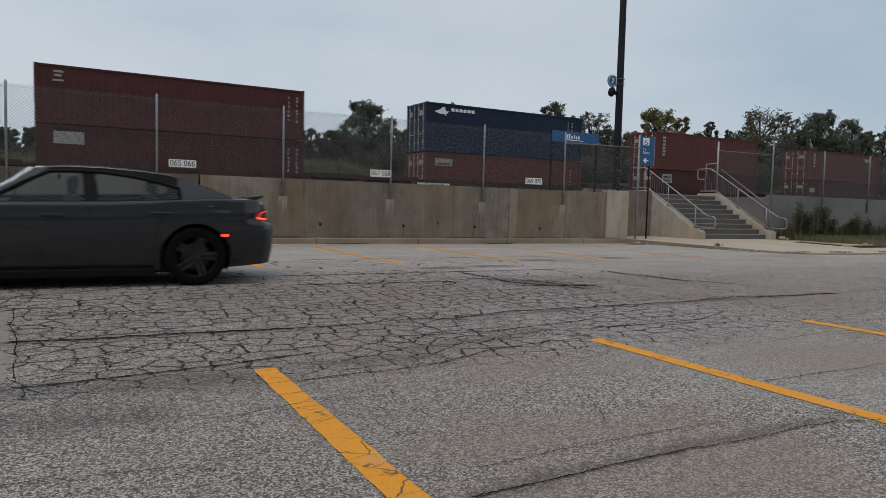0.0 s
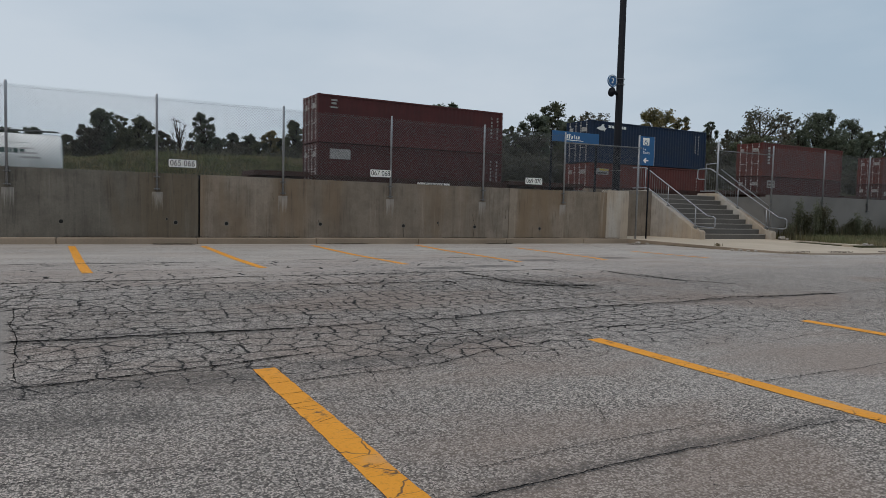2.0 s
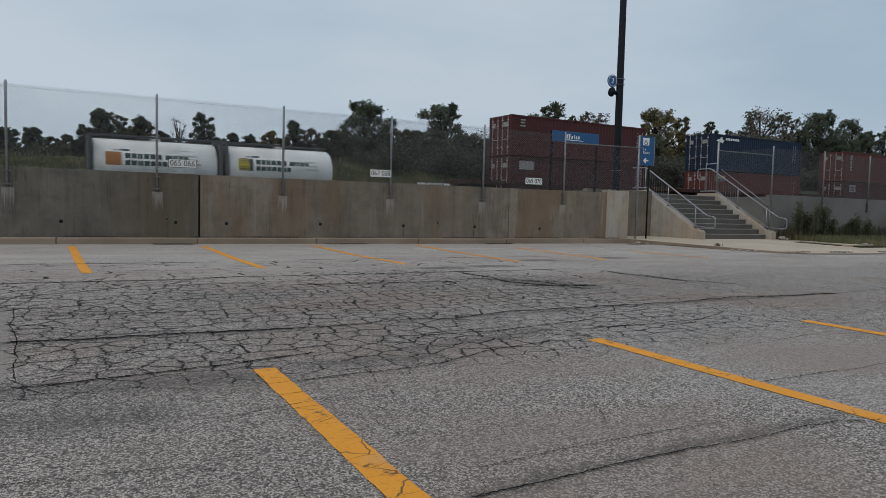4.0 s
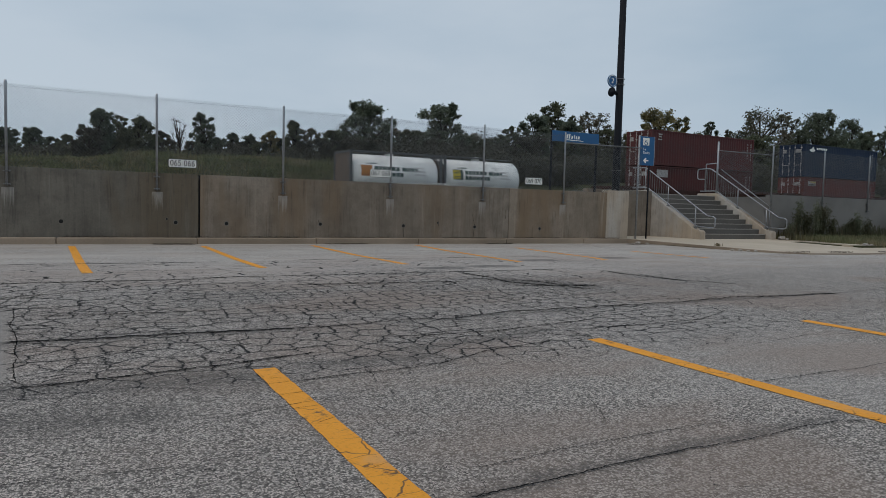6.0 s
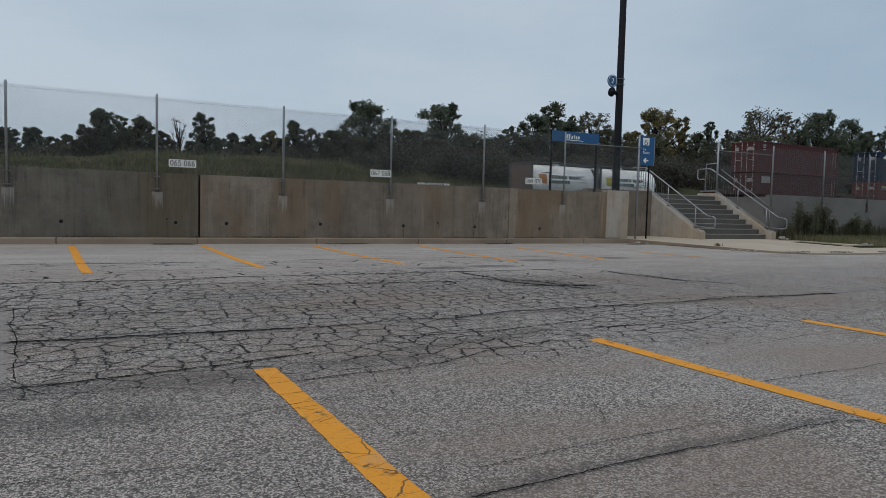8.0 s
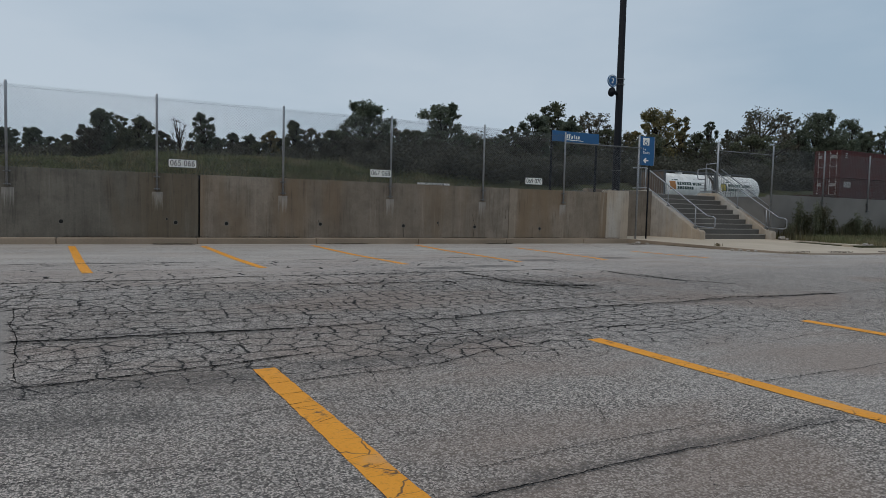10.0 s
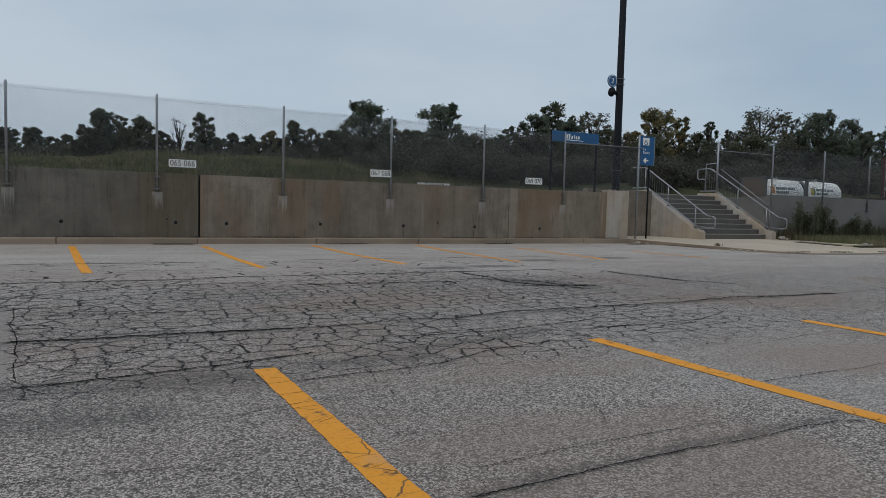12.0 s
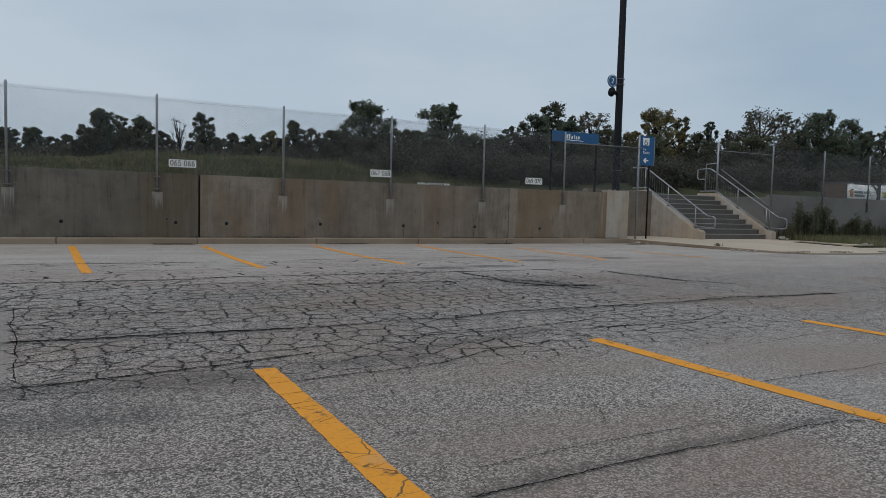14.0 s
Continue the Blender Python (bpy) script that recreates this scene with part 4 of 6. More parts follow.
def signs():
    number_sign("065 066", 1.365, 2.001, 1.872, 2.06)
    number_sign("067 068", 6.577, 7.196, 1.868, 2.07)
    number_sign("069 070", 11.775, 12.414, 1.868, 2.07)
    # notice that peeps over the wall
    d = empty("danger_sign")
    tagged(d, "white danger notice standing just behind the wall", "sign")
    yb = WALL_Y + 1.0
    part("board", box(8.53, yb, 1.60, 9.66, yb + 0.01, 1.815, 0.002), M_WHITE, d)
    lettering("DANGER", 0.17, M_BLACK, d, pose(9.12, yb - 0.003, 1.735), "warning_word", 0.001)
    part("stake", box(9.05, yb + 0.012, 1.5, 9.12, yb + 0.05, 1.80), M_GALV_DULL, d)
    # station name board on two dark posts
    b = empty("station_sign", pose(14.60, 18.5, 0, 0, 0, 0))
    tagged(b, "long blue station name board on two dark posts", "sign")
    part("board", box(-1.0, 0, 3.44, 1.02, 0.05, 3.80, 0.006), M_BLUE, b)
    for k, (xa, xb, za, zb) in enumerate(((-0.42, -0.34, 3.56, 3.70), (-0.33, -0.25, 3.56, 3.72), (-0.22, -0.13, 3.56, 3.66), (-0.10, -0.05, 3.56, 3.71), (-0.03, 0.04, 3.56, 3.66), (0.06, 0.16, 3.56, 3.66))):
        part("lettering_bar", plate([(xa, za), (xb - 0.02, za), (xb, zb), (xa + 0.02, zb)], 0.003, m=Matrix.Translation((0, -0.005, 0))), M_WHITE, b)
    part("swoosh_bar", plate([(-0.46, 3.50), (0.34, 3.495), (0.30, 3.515), (-0.40, 3.53)], 0.003, m=Matrix.Translation((0, -0.005, 0))), M_WHITE, b)
    for x in (-0.98, 0.97):
        part("sign_post", box(x - 0.03, 0.052, 1.6, x + 0.03, 0.11, 3.80, 0.005), M_BLACK_STEEL, b)
    # way sign at the foot of the steps
    w = empty("direction_sign", pose(17.0, 17.62, 0, 0, 0, -6))
    tagged(w, "blue direction sign with white symbols on two tall posts", "sign")
    part("panel", plate(round_rect(-0.245, 2.74, 0.36, 3.75, 0.02), 0.025), M_BLUE, w)
    part("sign_post", tube([(-0.285, 0.0, 0.12), (-0.285, 0.0, 3.78)], 0.035, 10), M_GALV, w, smooth=True)
    part("sign_post", tube([(0.215, 0.06, 0.12), (0.215, 0.06, 2.78)], 0.028, 10), M_BLACK_STEEL, w, smooth=True)
    part("edge_strip", box(0.362, -0.002, 2.74, 0.385, 0.03, 3.76), M_GALV, w)
    y = -0.004
    sq = part("symbol_square", plate(round_rect(-0.13, 3.44, 0.14, 3.70, 0.02), 0.003, m=Matrix.Translation((0, y, 0))), M_WHITE, w)
    bm = bmesh.new()
    mt = Matrix.Translation((0, y - 0.004, 0))
    tube([Vector((0.0 + 0.065 * math.cos(radians(a)), y - 0.004, 3.52 + 0.065 * math.sin(radians(a)))) for a in range(120, 400, 28)], 0.010, 5, bm)
    tube([(-0.02, y - 0.004, 3.64), (-0.015, y - 0.004, 3.545), (0.045, y - 0.004, 3.545), (0.075, y - 0.004, 3.475)], 0.011, 5, bm)
    tube([(-0.02, y - 0.004, 3.60), (0.04, y - 0.004, 3.60)], 0.008, 5, bm)
    part("wheelchair_symbol", bm, M_BLUE, w)
    lettering("To", 0.12, M_WHITE, w, pose(-0.06, y, 3.30), "lettering", 0.001)
    lettering("Trains", 0.12, M_WHITE, w, pose(0.02, y, 3.18), "lettering", 0.001)
    bm = plate([(-0.10, 2.91), (0.0, 3.01), (0.045, 2.975), (0.01, 2.935), (0.13, 2.935), (0.13, 2.885), (0.01, 2.885), (0.045, 2.845), (0.0, 2.81)], 0.003, m=Matrix.Translation((0, y, 0)))
    part("arrow", bm, M_WHITE, w)


def lamp_post():
    l = empty("street_lamp", pose(16.52, 18.55, 1.62))
    tagged(l, "tall black tapered steel lamp post behind the wall", "street lamp")
    part("pole", tube([(0, 0, 0.05), (0, 0, 0.4), (0, 0, 9.4)], 0.14, 16, radii=[0.15, 0.14, 0.105]), M_BLACK_STEEL, l, smooth=True)
    part("base_plate", box(-0.26, -0.26, 0.0, 0.26, 0.26, 0.2, 0.02), M_BLACK_STEEL, l)
    for x in (-0.2, 0.2):
        for y in (-0.2, 0.2):
            part("anchor_bolt", tube([(x, y, 0.2), (x, y, 0.27)], 0.022, 6), M_GALV_DULL, l)
    for z in (0.95, 4.02, 4.22):
        bm = tube([(0.165 * math.cos(a * math.pi / 8), 0.165 * math.sin(a * math.pi / 8), z) for a in range(16)], 0.010, 6, closed=True)
        part("steel_band", bm, M_GALV_DULL, l)
    # round zone sign
    zs = part("zone_disc", tube([(-0.37, -0.03, 4.12), (-0.37, 0.0, 4.12)], 0.22, 28), M_BLUE, l, "round blue sign with a white ring")
    bm = tube([(-0.37 + 0.185 * math.cos(a * math.pi / 14), -0.034, 4.12 + 0.185 * math.sin(a * math.pi / 14)) for a in range(28)], 0.010, 5, closed=True)
    part("ring", bm, M_WHITE, zs)
    lettering("2", 0.27, M_WHITE, zs, pose(-0.37, -0.036, 4.12), "zone_number", 0.001)
    part("arm", tube([(-0.2, 0, 4.12), (0, 0, 4.12)], 0.02, 6), M_GALV_DULL, l)
    # horn loudspeaker
    hb = [(-0.12, 0, 3.68), (-0.24, -0.02, 3.72), (-0.32, -0.04, 3.72), (-0.42, -0.06, 3.72)]
    part("horn", tube(hb, 0.1, 14, radii=[0.05, 0.06, 0.09, 0.17]), M_BLACK_STEEL, l, "black horn loudspeaker", True)


fences()
handrail("handrail", 19.5, 0)
handrail("handrail", 23.45, 1)
signs()
lamp_post()


# ---------------------------------------------------------------- freight train
M_STEEL_DARK = paint_mat("rusty_brown_rail_car_paint", (0.055, 0.026, 0.02), (0.035, 0.02, 0.015), 0.7)
M_TANK = paint_mat("white_tank_paint", (0.84, 0.84, 0.82), (0.60, 0.58, 0.54), 0.4)
M_FRAME = paint_mat("grey_tank_frame_paint", (0.10, 0.105, 0.11), (0.07, 0.06, 0.05), 0.6)
M_TANK_END = paint_mat("brown_tank_end", (0.145, 0.115, 0.095), (0.10, 0.075, 0.06), 0.7)
M_GREEN_MARK = plain("dark_green_marking", (0.028, 0.062, 0.054), 0.5, 0, 0.15, 6, 0.5, 0)
M_YELLOW_MARK = plain("yellow_marking", (0.55, 0.42, 0.03), 0.5, 0, 0.15, 6, 0.5, 0)
M_ORANGE_MARK = plain("orange_marking", (0.42, 0.17, 0.04), 0.5, 0, 0.15, 6, 0.5, 0)
M_ROD = plain("grey_lock_rod", (0.46, 0.44, 0.43), 0.5, 0.4, 0.3, 10)
M_WHEEL_STEEL = plain("rail_wheel_steel", (0.08, 0.06, 0.05), 0.5, 0.7, 0.2, 10)

CL, CW = 12.19, 2.44


def corrugated(length, h0, h1, y, out, pitch=0.278, deep=0.018):
    """A wall of trapezoid folds in the x-z plane at y; out is -1 or 1, the side that faces outwards."""
    vs, fs = [], []
    n = int(length / pitch)
    step = length / n
    xs = []
    for k in range(n):
        a = k * step
        xs += [(a, 0), (a + step * 0.28, 0), (a + step * 0.5, deep), (a + step * 0.78, deep)]
    xs.append((length, 0))
    for x, d in xs:
        vs += [(x, y - out * d, h0), (x, y - out * d, h1)]
    for k in range(len(xs) - 1):
        f = (2 * k, 2 * k + 2, 2 * k + 3, 2 * k + 1)
        fs.append(f if out < 0 else f[::-1])
    return vs, fs


def container(name, s0, base, h, mat, label, marks=()):
    c = empty(name)
    tagged(c, label, "container", "containers of the train")
    z0 = base
    for y, out in ((0.03, -1), (CW - 0.03, 1)):
        vs, fs = corrugated(CL - 0.3, z0 + 0.16, z0 + h - 0.10, y, out)
        vs = [(x + 0.15, yy, z) for x, yy, z in vs]
        put("side_panel", mesh_of("side_panel", vs, fs, mat), c)
        part("bottom_rail", box(0.1, min(y, y - out * -0.0) - 0.03, z0 + 0.0, CL - 0.1, y + 0.03, z0 + 0.17, 0.008), mat, c)
        part("top_rail", box(0.1, y - 0.03, z0 + h - 0.11, CL - 0.1, y + 0.03, z0 + h - 0.015, 0.008), mat, c)
        for x in (0.0, CL - 0.17):
            part("corner_post", box(x, y - 0.03 if y < 1 else y - 0.10, z0 + 0.1, x + 0.17, y + 0.10 if y < 1 else y + 0.03, z0 + h - 0.1, 0.01), mat, c)
            for z in (z0 - 0.0, z0 + h - 0.118):
                part("corner_casting", box(x, y - 0.034 if y < 1 else y - 0.13, z, x + 0.178, y + 0.13 if y < 1 else y + 0.034, z + 0.118, 0.012), mat, c)
    # roof with cross folds
    vs, fs = [], []
    n = 44
    for k in range(n + 1):
        x = 0.15 + (CL - 0.3) * k / n
        z = z0 + h - 0.02 - (0.02 if k % 2 else 0)
        vs += [(x, 0.05, z), (x, CW - 0.05, z)]
    fs = [(2 * k, 2 * k + 2, 2 * k + 3, 2 * k + 1) for k in range(n)]
    put("roof", mesh_of("roof", vs, fs, mat), c)
    part("floor", box(0.1, 0.05, z0 + 0.1, CL - 0.1, CW - 0.05, z0 + 0.15), M_STEEL_DARK, c)
    part("end_panel", box(CL - 0.09, 0.1, z0 + 0.1, CL - 0.05, CW - 0.1, z0 + h - 0.1), mat, c)
    part("door_header", box(0.01, 0.12, z0 + h - 0.16, 0.10, CW - 0.12, z0 + h - 0.02, 0.008), mat, c)
    part("door_sill", box(0.01, 0.12, z0 + 0.02, 0.10, CW - 0.12, z0 + 0.15, 0.008), mat, c)
    # two door leaves with panels, lock rods and hinges
    for a, b in ((0.13, CW / 2 - 0.008), (CW / 2 + 0.008, CW - 0.13)):
        leaf = part("door", box(0.05, a, z0 + 0.15, 0.09, b, z0 + h - 0.16), mat, c)
        for k in range(5):
            zz = z0 + 0.2 + (h - 0.42) * k / 5
            part("door_panel", box(0.035, a + 0.06, zz + 0.05, 0.052, b - 0.06, zz + (h - 0.42) / 5 - 0.05, 0.008), mat, leaf)
        for y in (a + 0.24, b - 0.24):
            part("lock_rod", tube([(0.012, y, z0 + 0.06), (0.012, y, z0 + h - 0.07)], 0.019, 6), M_ROD, leaf, "pale galvanised lock rod")
            for zz in (0.5, 1.15, 1.9, h - 0.35):
                part("rod_keeper", box(-0.01, y - 0.06, z0 + zz, 0.03, y + 0.06, z0 + zz + 0.07), M_ROD, leaf)
        part("door_handle", box(-0.015, (a + b) / 2 - 0.28, z0 + 1.02, 0.012, (a + b) / 2 + 0.28, z0 + 1.06), M_ROD, leaf)
        part("data_block", box(0.028, a + 0.55 if a > 1 else a + 0.30, z0 + h - 0.75, 0.034, b - 0.2 if a > 1 else b - 0.3, z0 + h - 0.45), M_MARK, leaf, "faded white data lettering block")
    for nm, x0, za, x1, zb, mm in marks:
        part(nm, box(x0, -0.006, za, x1, 0.004, zb), mm, c)
    train_things.append((c, s0))
    return c


def column_marks(x, z0, z1, rng):
    """A vertical row of small illegible marks."""
    out = []
    z = z1
    while z > z0:
        hgt = rng.uniform(0.09, 0.16)
        out.append(("mark_bar", x + rng.uniform(-0.02, 0.02), z - hgt, x + rng.uniform(0.05, 0.10), z, M_MARK))
        z -= hgt + rng.uniform(0.05, 0.12)
    return out


def zed(x, z, s):
    return [("logo_bar", x, z + 0.42 * s, x + 0.42 * s, z + 0.52 * s, M_MARK), ("logo_bar", x + 0.02, z + 0.22 * s, x + 0.34 * s, z + 0.34 * s, M_MARK), ("logo_bar", x - 0.04, z, x + 0.42 * s, z + 0.09 * s, M_MARK)]


def horse_logo(c, x, z):
    """The pale emblem as a plain run of shapes."""
    for pts in (((0, 0.22), (0.2, 0.3), (0.42, 0.36), (0.55, 0.5), (0.7, 0.52), (0.74, 0.36), (0.86, 0.26), (1.0, 0.3), (0.9, 0.16), (0.8, 0.12), (0.82, 0.0), (0.68, 0.1), (0.45, 0.08), (0.2, 0.14)),):
        part("emblem", plate([(x + a, z + b) for a, b in pts], 0.004, m=Matrix.Translation((0, -0.008, 0))), M_WHITE, c, "white plain emblem")


def well_car(s0, floor, deep=1.0):
    """A low well car under one container position; x = 0 at the container's rear."""
    w = empty("well_car")
    tagged(w, "low rusty brown well car carrying containers", "rail car", "rail cars of the train")
    z = 1.50
    for y0 in (-0.16, CW + 0.02):
        part("side_sill", box(-0.35, y0, z - 0.05, CL + 0.35, y0 + 0.14, z + deep, 0.012), M_STEEL_DARK, w)
        part("top_chord", box(-0.5, y0 - 0.03, z + deep, CL + 0.5, y0 + 0.17, z + deep + 0.08, 0.01), M_STEEL_DARK, w)
        for k in range(13):
            x = 0.1 + k * (CL - 0.2) / 12
            part("side_rib", box(x - 0.04, y0 - 0.05 if y0 < 0 else y0 + 0.14, z, x + 0.04, y0 if y0 < 0 else y0 + 0.19, z + deep - 0.02), M_STEEL_DARK, w)
    part("well_floor", box(-0.3, 0, floor - 0.07, CL + 0.3, CW, floor - 0.001), M_STEEL_DARK, w)
    for xa, xb in ((-3.4, -0.5), (CL + 0.5, CL + 3.4)):
        part("end_platform", box(xa, -0.10, z + 0.95 * deep, xb, CW + 0.10, z + 0.95 * deep + 0.27, 0.02), M_STEEL_DARK, w)
        part("centre_sill", box(xa, CW / 2 - 0.3, z + 0.2, xb, CW / 2 + 0.3, z + 0.95 * deep), M_STEEL_DARK, w)
        mid = (xa + xb) / 2
        for sx in (-1, 1):
            xc = mid + sx * 0.9
            for yy in (0.42, CW - 0.55):
                part("rail_wheel", tube([(xc, yy, z + 0.12), (xc, yy + 0.13, z + 0.12)], 0.42, 20), M_WHEEL_STEEL, w)
            part("axle", tube([(xc, 0.42, z + 0.12), (xc, CW - 0.42, z + 0.12)], 0.09, 8), M_WHEEL_STEEL, w)
        for yy in (0.26, CW - 0.4):
            part("truck_frame", box(mid - 1.2, yy, z + 0.05, mid + 1.2, yy + 0.13, z + 0.4, 0.03), M_WHEEL_STEEL, w)
    train_things.append((w, s0))
    return w


def tank_container(s0, base, accent, label):
    """joined: the tall end frame that stands against the next tank; the other tank ends low."""
    joined = accent is M_ORANGE_MARK
    c = empty("tank_container")
    tagged(c, label, "tank container", "tank containers of the train")
    L, h = 5.95, 2.30
    r, cy, cz = 1.15, CW / 2, base + h / 2 + 0.02
    prof = [(0.15, 0.05), (0.16, 0.60), (0.18, 0.95), (0.22, 1.08), (0.30, r), (L - 0.30, r), (L - 0.22, 1.08), (L - 0.18, 0.95), (L - 0.16, 0.60), (L - 0.15, 0.05)]
    bm = bmesh.new()
    rings = [[bm.verts.new((x, cy + q * math.cos(a * math.pi / 20), cz + q * math.sin(a * math.pi / 20))) for a in range(40)] for x, q in prof]
    for a, b in zip(rings, rings[1:]):
        for k in range(40):
            bm.faces.new((a[k], b[k], b[(k + 1) % 40], a[(k + 1) % 40]))
    bm.faces.new(rings[0])
    bm.faces.new(rings[-1][::-1])
    bmesh.ops.recalc_face_normals(bm, faces=bm.faces)
    part("tank", bm, M_TANK, c, "white cylindrical tank", True)
    # brown head plate at the rear
    part("end_skirt", tube([(0.08, cy, cz), (0.17, cy, cz)], 1.02, 32), M_TANK_END, c, "brown ringed tank end")
    if joined:
        part("end_panel", box(0.045, 0.12, base + 0.12, 0.075, CW - 0.12, base + h + 0.04, 0.006), M_TANK_END, c, "grey-brown flat end panel")
    for k in range(1, 6):
        x = 0.6 + (L - 1.2) * k / 6
        bm = tube([(x, cy + (r + 0.004) * math.cos(a * math.pi / 20), cz + (r + 0.004) * math.sin(a * math.pi / 20)) for a in range(40)], 0.012, 4, closed=True)
        part("cladding_band", bm, M_TANK, c)
    for x in (0.0, L - 0.14):
        for y in (0.0, CW - 0.13):
            part("corner_post", box(x, y, base, x + 0.14, y + 0.13, base + (h + 0.16 if x == 0 or joined else 0.62), 0.012), M_FRAME, c)
        for z in (base + 0.02, base + h + 0.04)[:2 if x == 0 or joined else 1]:
            part("cross_bar", box(x + 0.01, 0.1, z, x + 0.12, CW - 0.1, z + 0.11, 0.01), M_FRAME, c)
        for y0, y1 in ((0.1, 0.7), (CW - 0.1, CW - 0.7)):
            part("brace", tube([(x + 0.06, y0, base + 0.7), (x + 0.06, y1, base + 0.1)], 0.04, 6), M_FRAME, c)
            if x > 0 and not joined:
                continue
            part("brace", tube([(x + 0.06, y0, base + h - 0.6), (x + 0.06, y1, base + h)], 0.04, 6), M_FRAME, c)
    for y in (0.0, CW - 0.1):
        part("top_rail", box(0.1, y, base + h + 0.05, L - 0.1 if joined else 2.9, y + 0.08, base + h + 0.14, 0.01), M_FRAME, c)
        part("bottom_rail", box(0.1, y, base + 0.02, L - 0.1, y + 0.1, base + 0.14, 0.01), M_FRAME, c)
    part("walkway", box(0.3, CW / 2 - 0.3, base + h + 0.14, L - 0.3, CW / 2 + 0.3, base + h + 0.17), M_GALV_DULL, c, "pale walkway grating on top")
    part("manhole", tube([(L / 2, cy, base + h - 0.02), (L / 2, cy, base + h + 0.24)], 0.26, 16), M_TANK, c)
    part("valve", tube([(L / 2 - 0.9, cy, base + h), (L / 2 - 0.9, cy, base + h + 0.22)], 0.07, 10), M_FRAME, c)

    def on_tank(name, x0, a0, x1, a1, mat):
        """A thin curved mark on the shell between heights a0 and a1."""
        vs, fs = [], []
        m = 6
        for k in range(m + 1):
            z = a0 + (a1 - a0) * k / m
            dz = z - cz
            y = cy - math.sqrt(max(0.0, (r + 0.006) ** 2 - dz * dz))
            vs += [(x0, y, z), (x1, y, z)]
        fs = [(2 * k, 2 * k + 1, 2 * k + 3, 2 * k + 2) for k in range(m)]
        put(name, mesh_of(name, vs, fs, mat), c)

    b = base + 1.04
    on_tank("emblem_square", 0.72, b, 1.42, b + 0.62, M_GREEN_MARK if accent is M_YELLOW_MARK else M_ORANGE_MARK)
    if accent is M_YELLOW_MARK:
        on_tank("emblem", 0.66, b + 0.04, 1.22, b + 0.58, M_YELLOW_MARK)
    rng = random.Random(int(abs(s0) * 10))
    x = 1.55
    for wd in (0.28, 0.24, 0.28, 0.28, 0.28, 0.28):
        on_tank("lettering_bar", x, b + 0.34, x + wd - 0.045, b + 0.58, M_GREEN_MARK)
        x += wd
    x += 0.12
    for wd in (0.36, 0.24, 0.24, 0.24):
        on_tank("lettering_bar", x, b + 0.34, x + wd - 0.045, b + 0.56, M_GREEN_MARK)
        x += wd
    x = 1.55
    for wd in (0.26, 0.28, 0.28, 0.28, 0.26, 0.26, 0.26):
        on_tank("lettering_bar", x, b + 0.02, x + wd - 0.045, b + 0.24, M_GREEN_MARK)
        x += wd
    on_tank("small_mark", 1.30, b + 0.68, 1.75, b + 0.77, M_GREEN_MARK)
    on_tank("small_mark", 1.06, b + 0.68, 1.22, b + 0.75, M_FRAME)
    for k in range(3):
        on_tank("small_mark", 4.15, b + 0.12 + 0.2 * k, 4.95 - 0.12 * k, b + 0.20 + 0.2 * k, M_ROD)
    on_tank("small_mark", 3.6, b + 0.80, 4.6, b + 0.82, M_FRAME)
    train_things.append((c, s0))
    return c


def track():
    a = radians(TRACK_TURN)
    tilt = pose(0, TRACK_Y, 0, 0, -math.degrees(math.atan(GRADE)), TRACK_TURN)
    bed = part("track_bed", box(-90, -2.0, 0.6, 150, CW + 2.0, 0.98), M_BALLAST)
    bed.matrix_basis = tilt
    tagged(bed, "grey ballast bed of the railway track", "track", kind="structure")
    for k, y in enumerate((0.50, 1.94)):
        rail = part("rail", box(-90, y - 0.035, 1.06, 150, y + 0.035, 1.2, 0.01), M_WHEEL_STEEL)
        rail.matrix_basis = tilt
        tagged(rail, "dark steel running rail on sleepers", "rail", kind="structure")
    bm = bmesh.new()
    for k in range(400):
        x = -90 + 0.6 * k
        box(x, -0.08, 0.93, x + 0.23, 2.52, 1.07, bm=bm)
    ties = part("sleepers", bm, M_STEEL_DARK)
    ties.matrix_basis = tilt
    tagged(ties, "weathered timber sleepers", "sleepers", kind="stuff")


rng_m = random.Random(3)
container("shipping_container", -2.72, 1.75, 2.59, M_RED_BOX_C, "dark red corrugated steel shipping container, lower of a stack",
          [("label_plate", 0.70, 3.50, 1.90, 4.05, M_MARK)] + column_marks(11.3, 2.6, 3.9, rng_m) + column_marks(11.75, 2.6, 3.9, rng_m))
container("shipping_container", -2.72, 4.38, 2.59, M_RED_BOX, "dark red corrugated steel shipping container, upper of a stack",
          zed(0.75, 6.24, 0.9) + column_marks(11.3, 5.4, 6.6, rng_m) + column_marks(11.75, 5.4, 6.6, rng_m))
container("shipping_container", 16.88, 1.64, 2.59, M_RED_BOX_B, "faded red corrugated steel container under a navy one",
          [("label_plate", 0.65, 3.45, 1.85, 3.88, M_MARK), ("label_stripe", 1.0, 3.72, 1.84, 3.86, M_YELLOW_MARK), ("mark_bar", 0.8, 3.5, 1.7, 3.62, M_BLACK)] + column_marks(11.2, 2.4, 3.6, rng_m))
navy = container("shipping_container", 16.88, 4.27, 2.896, M_BLUE_BOX, "navy blue corrugated steel shipping container with white emblem",
                 [("lettering_bar", 1.72 + 0.29 * k, 6.72, 1.94 + 0.29 * k, 6.90, M_WHITE) for k in range(6)] + column_marks(10.9, 5.5, 6.8, rng_m) + column_marks(11.25, 5.5, 6.8, rng_m))
horse_logo(navy, 0.55, 6.42)
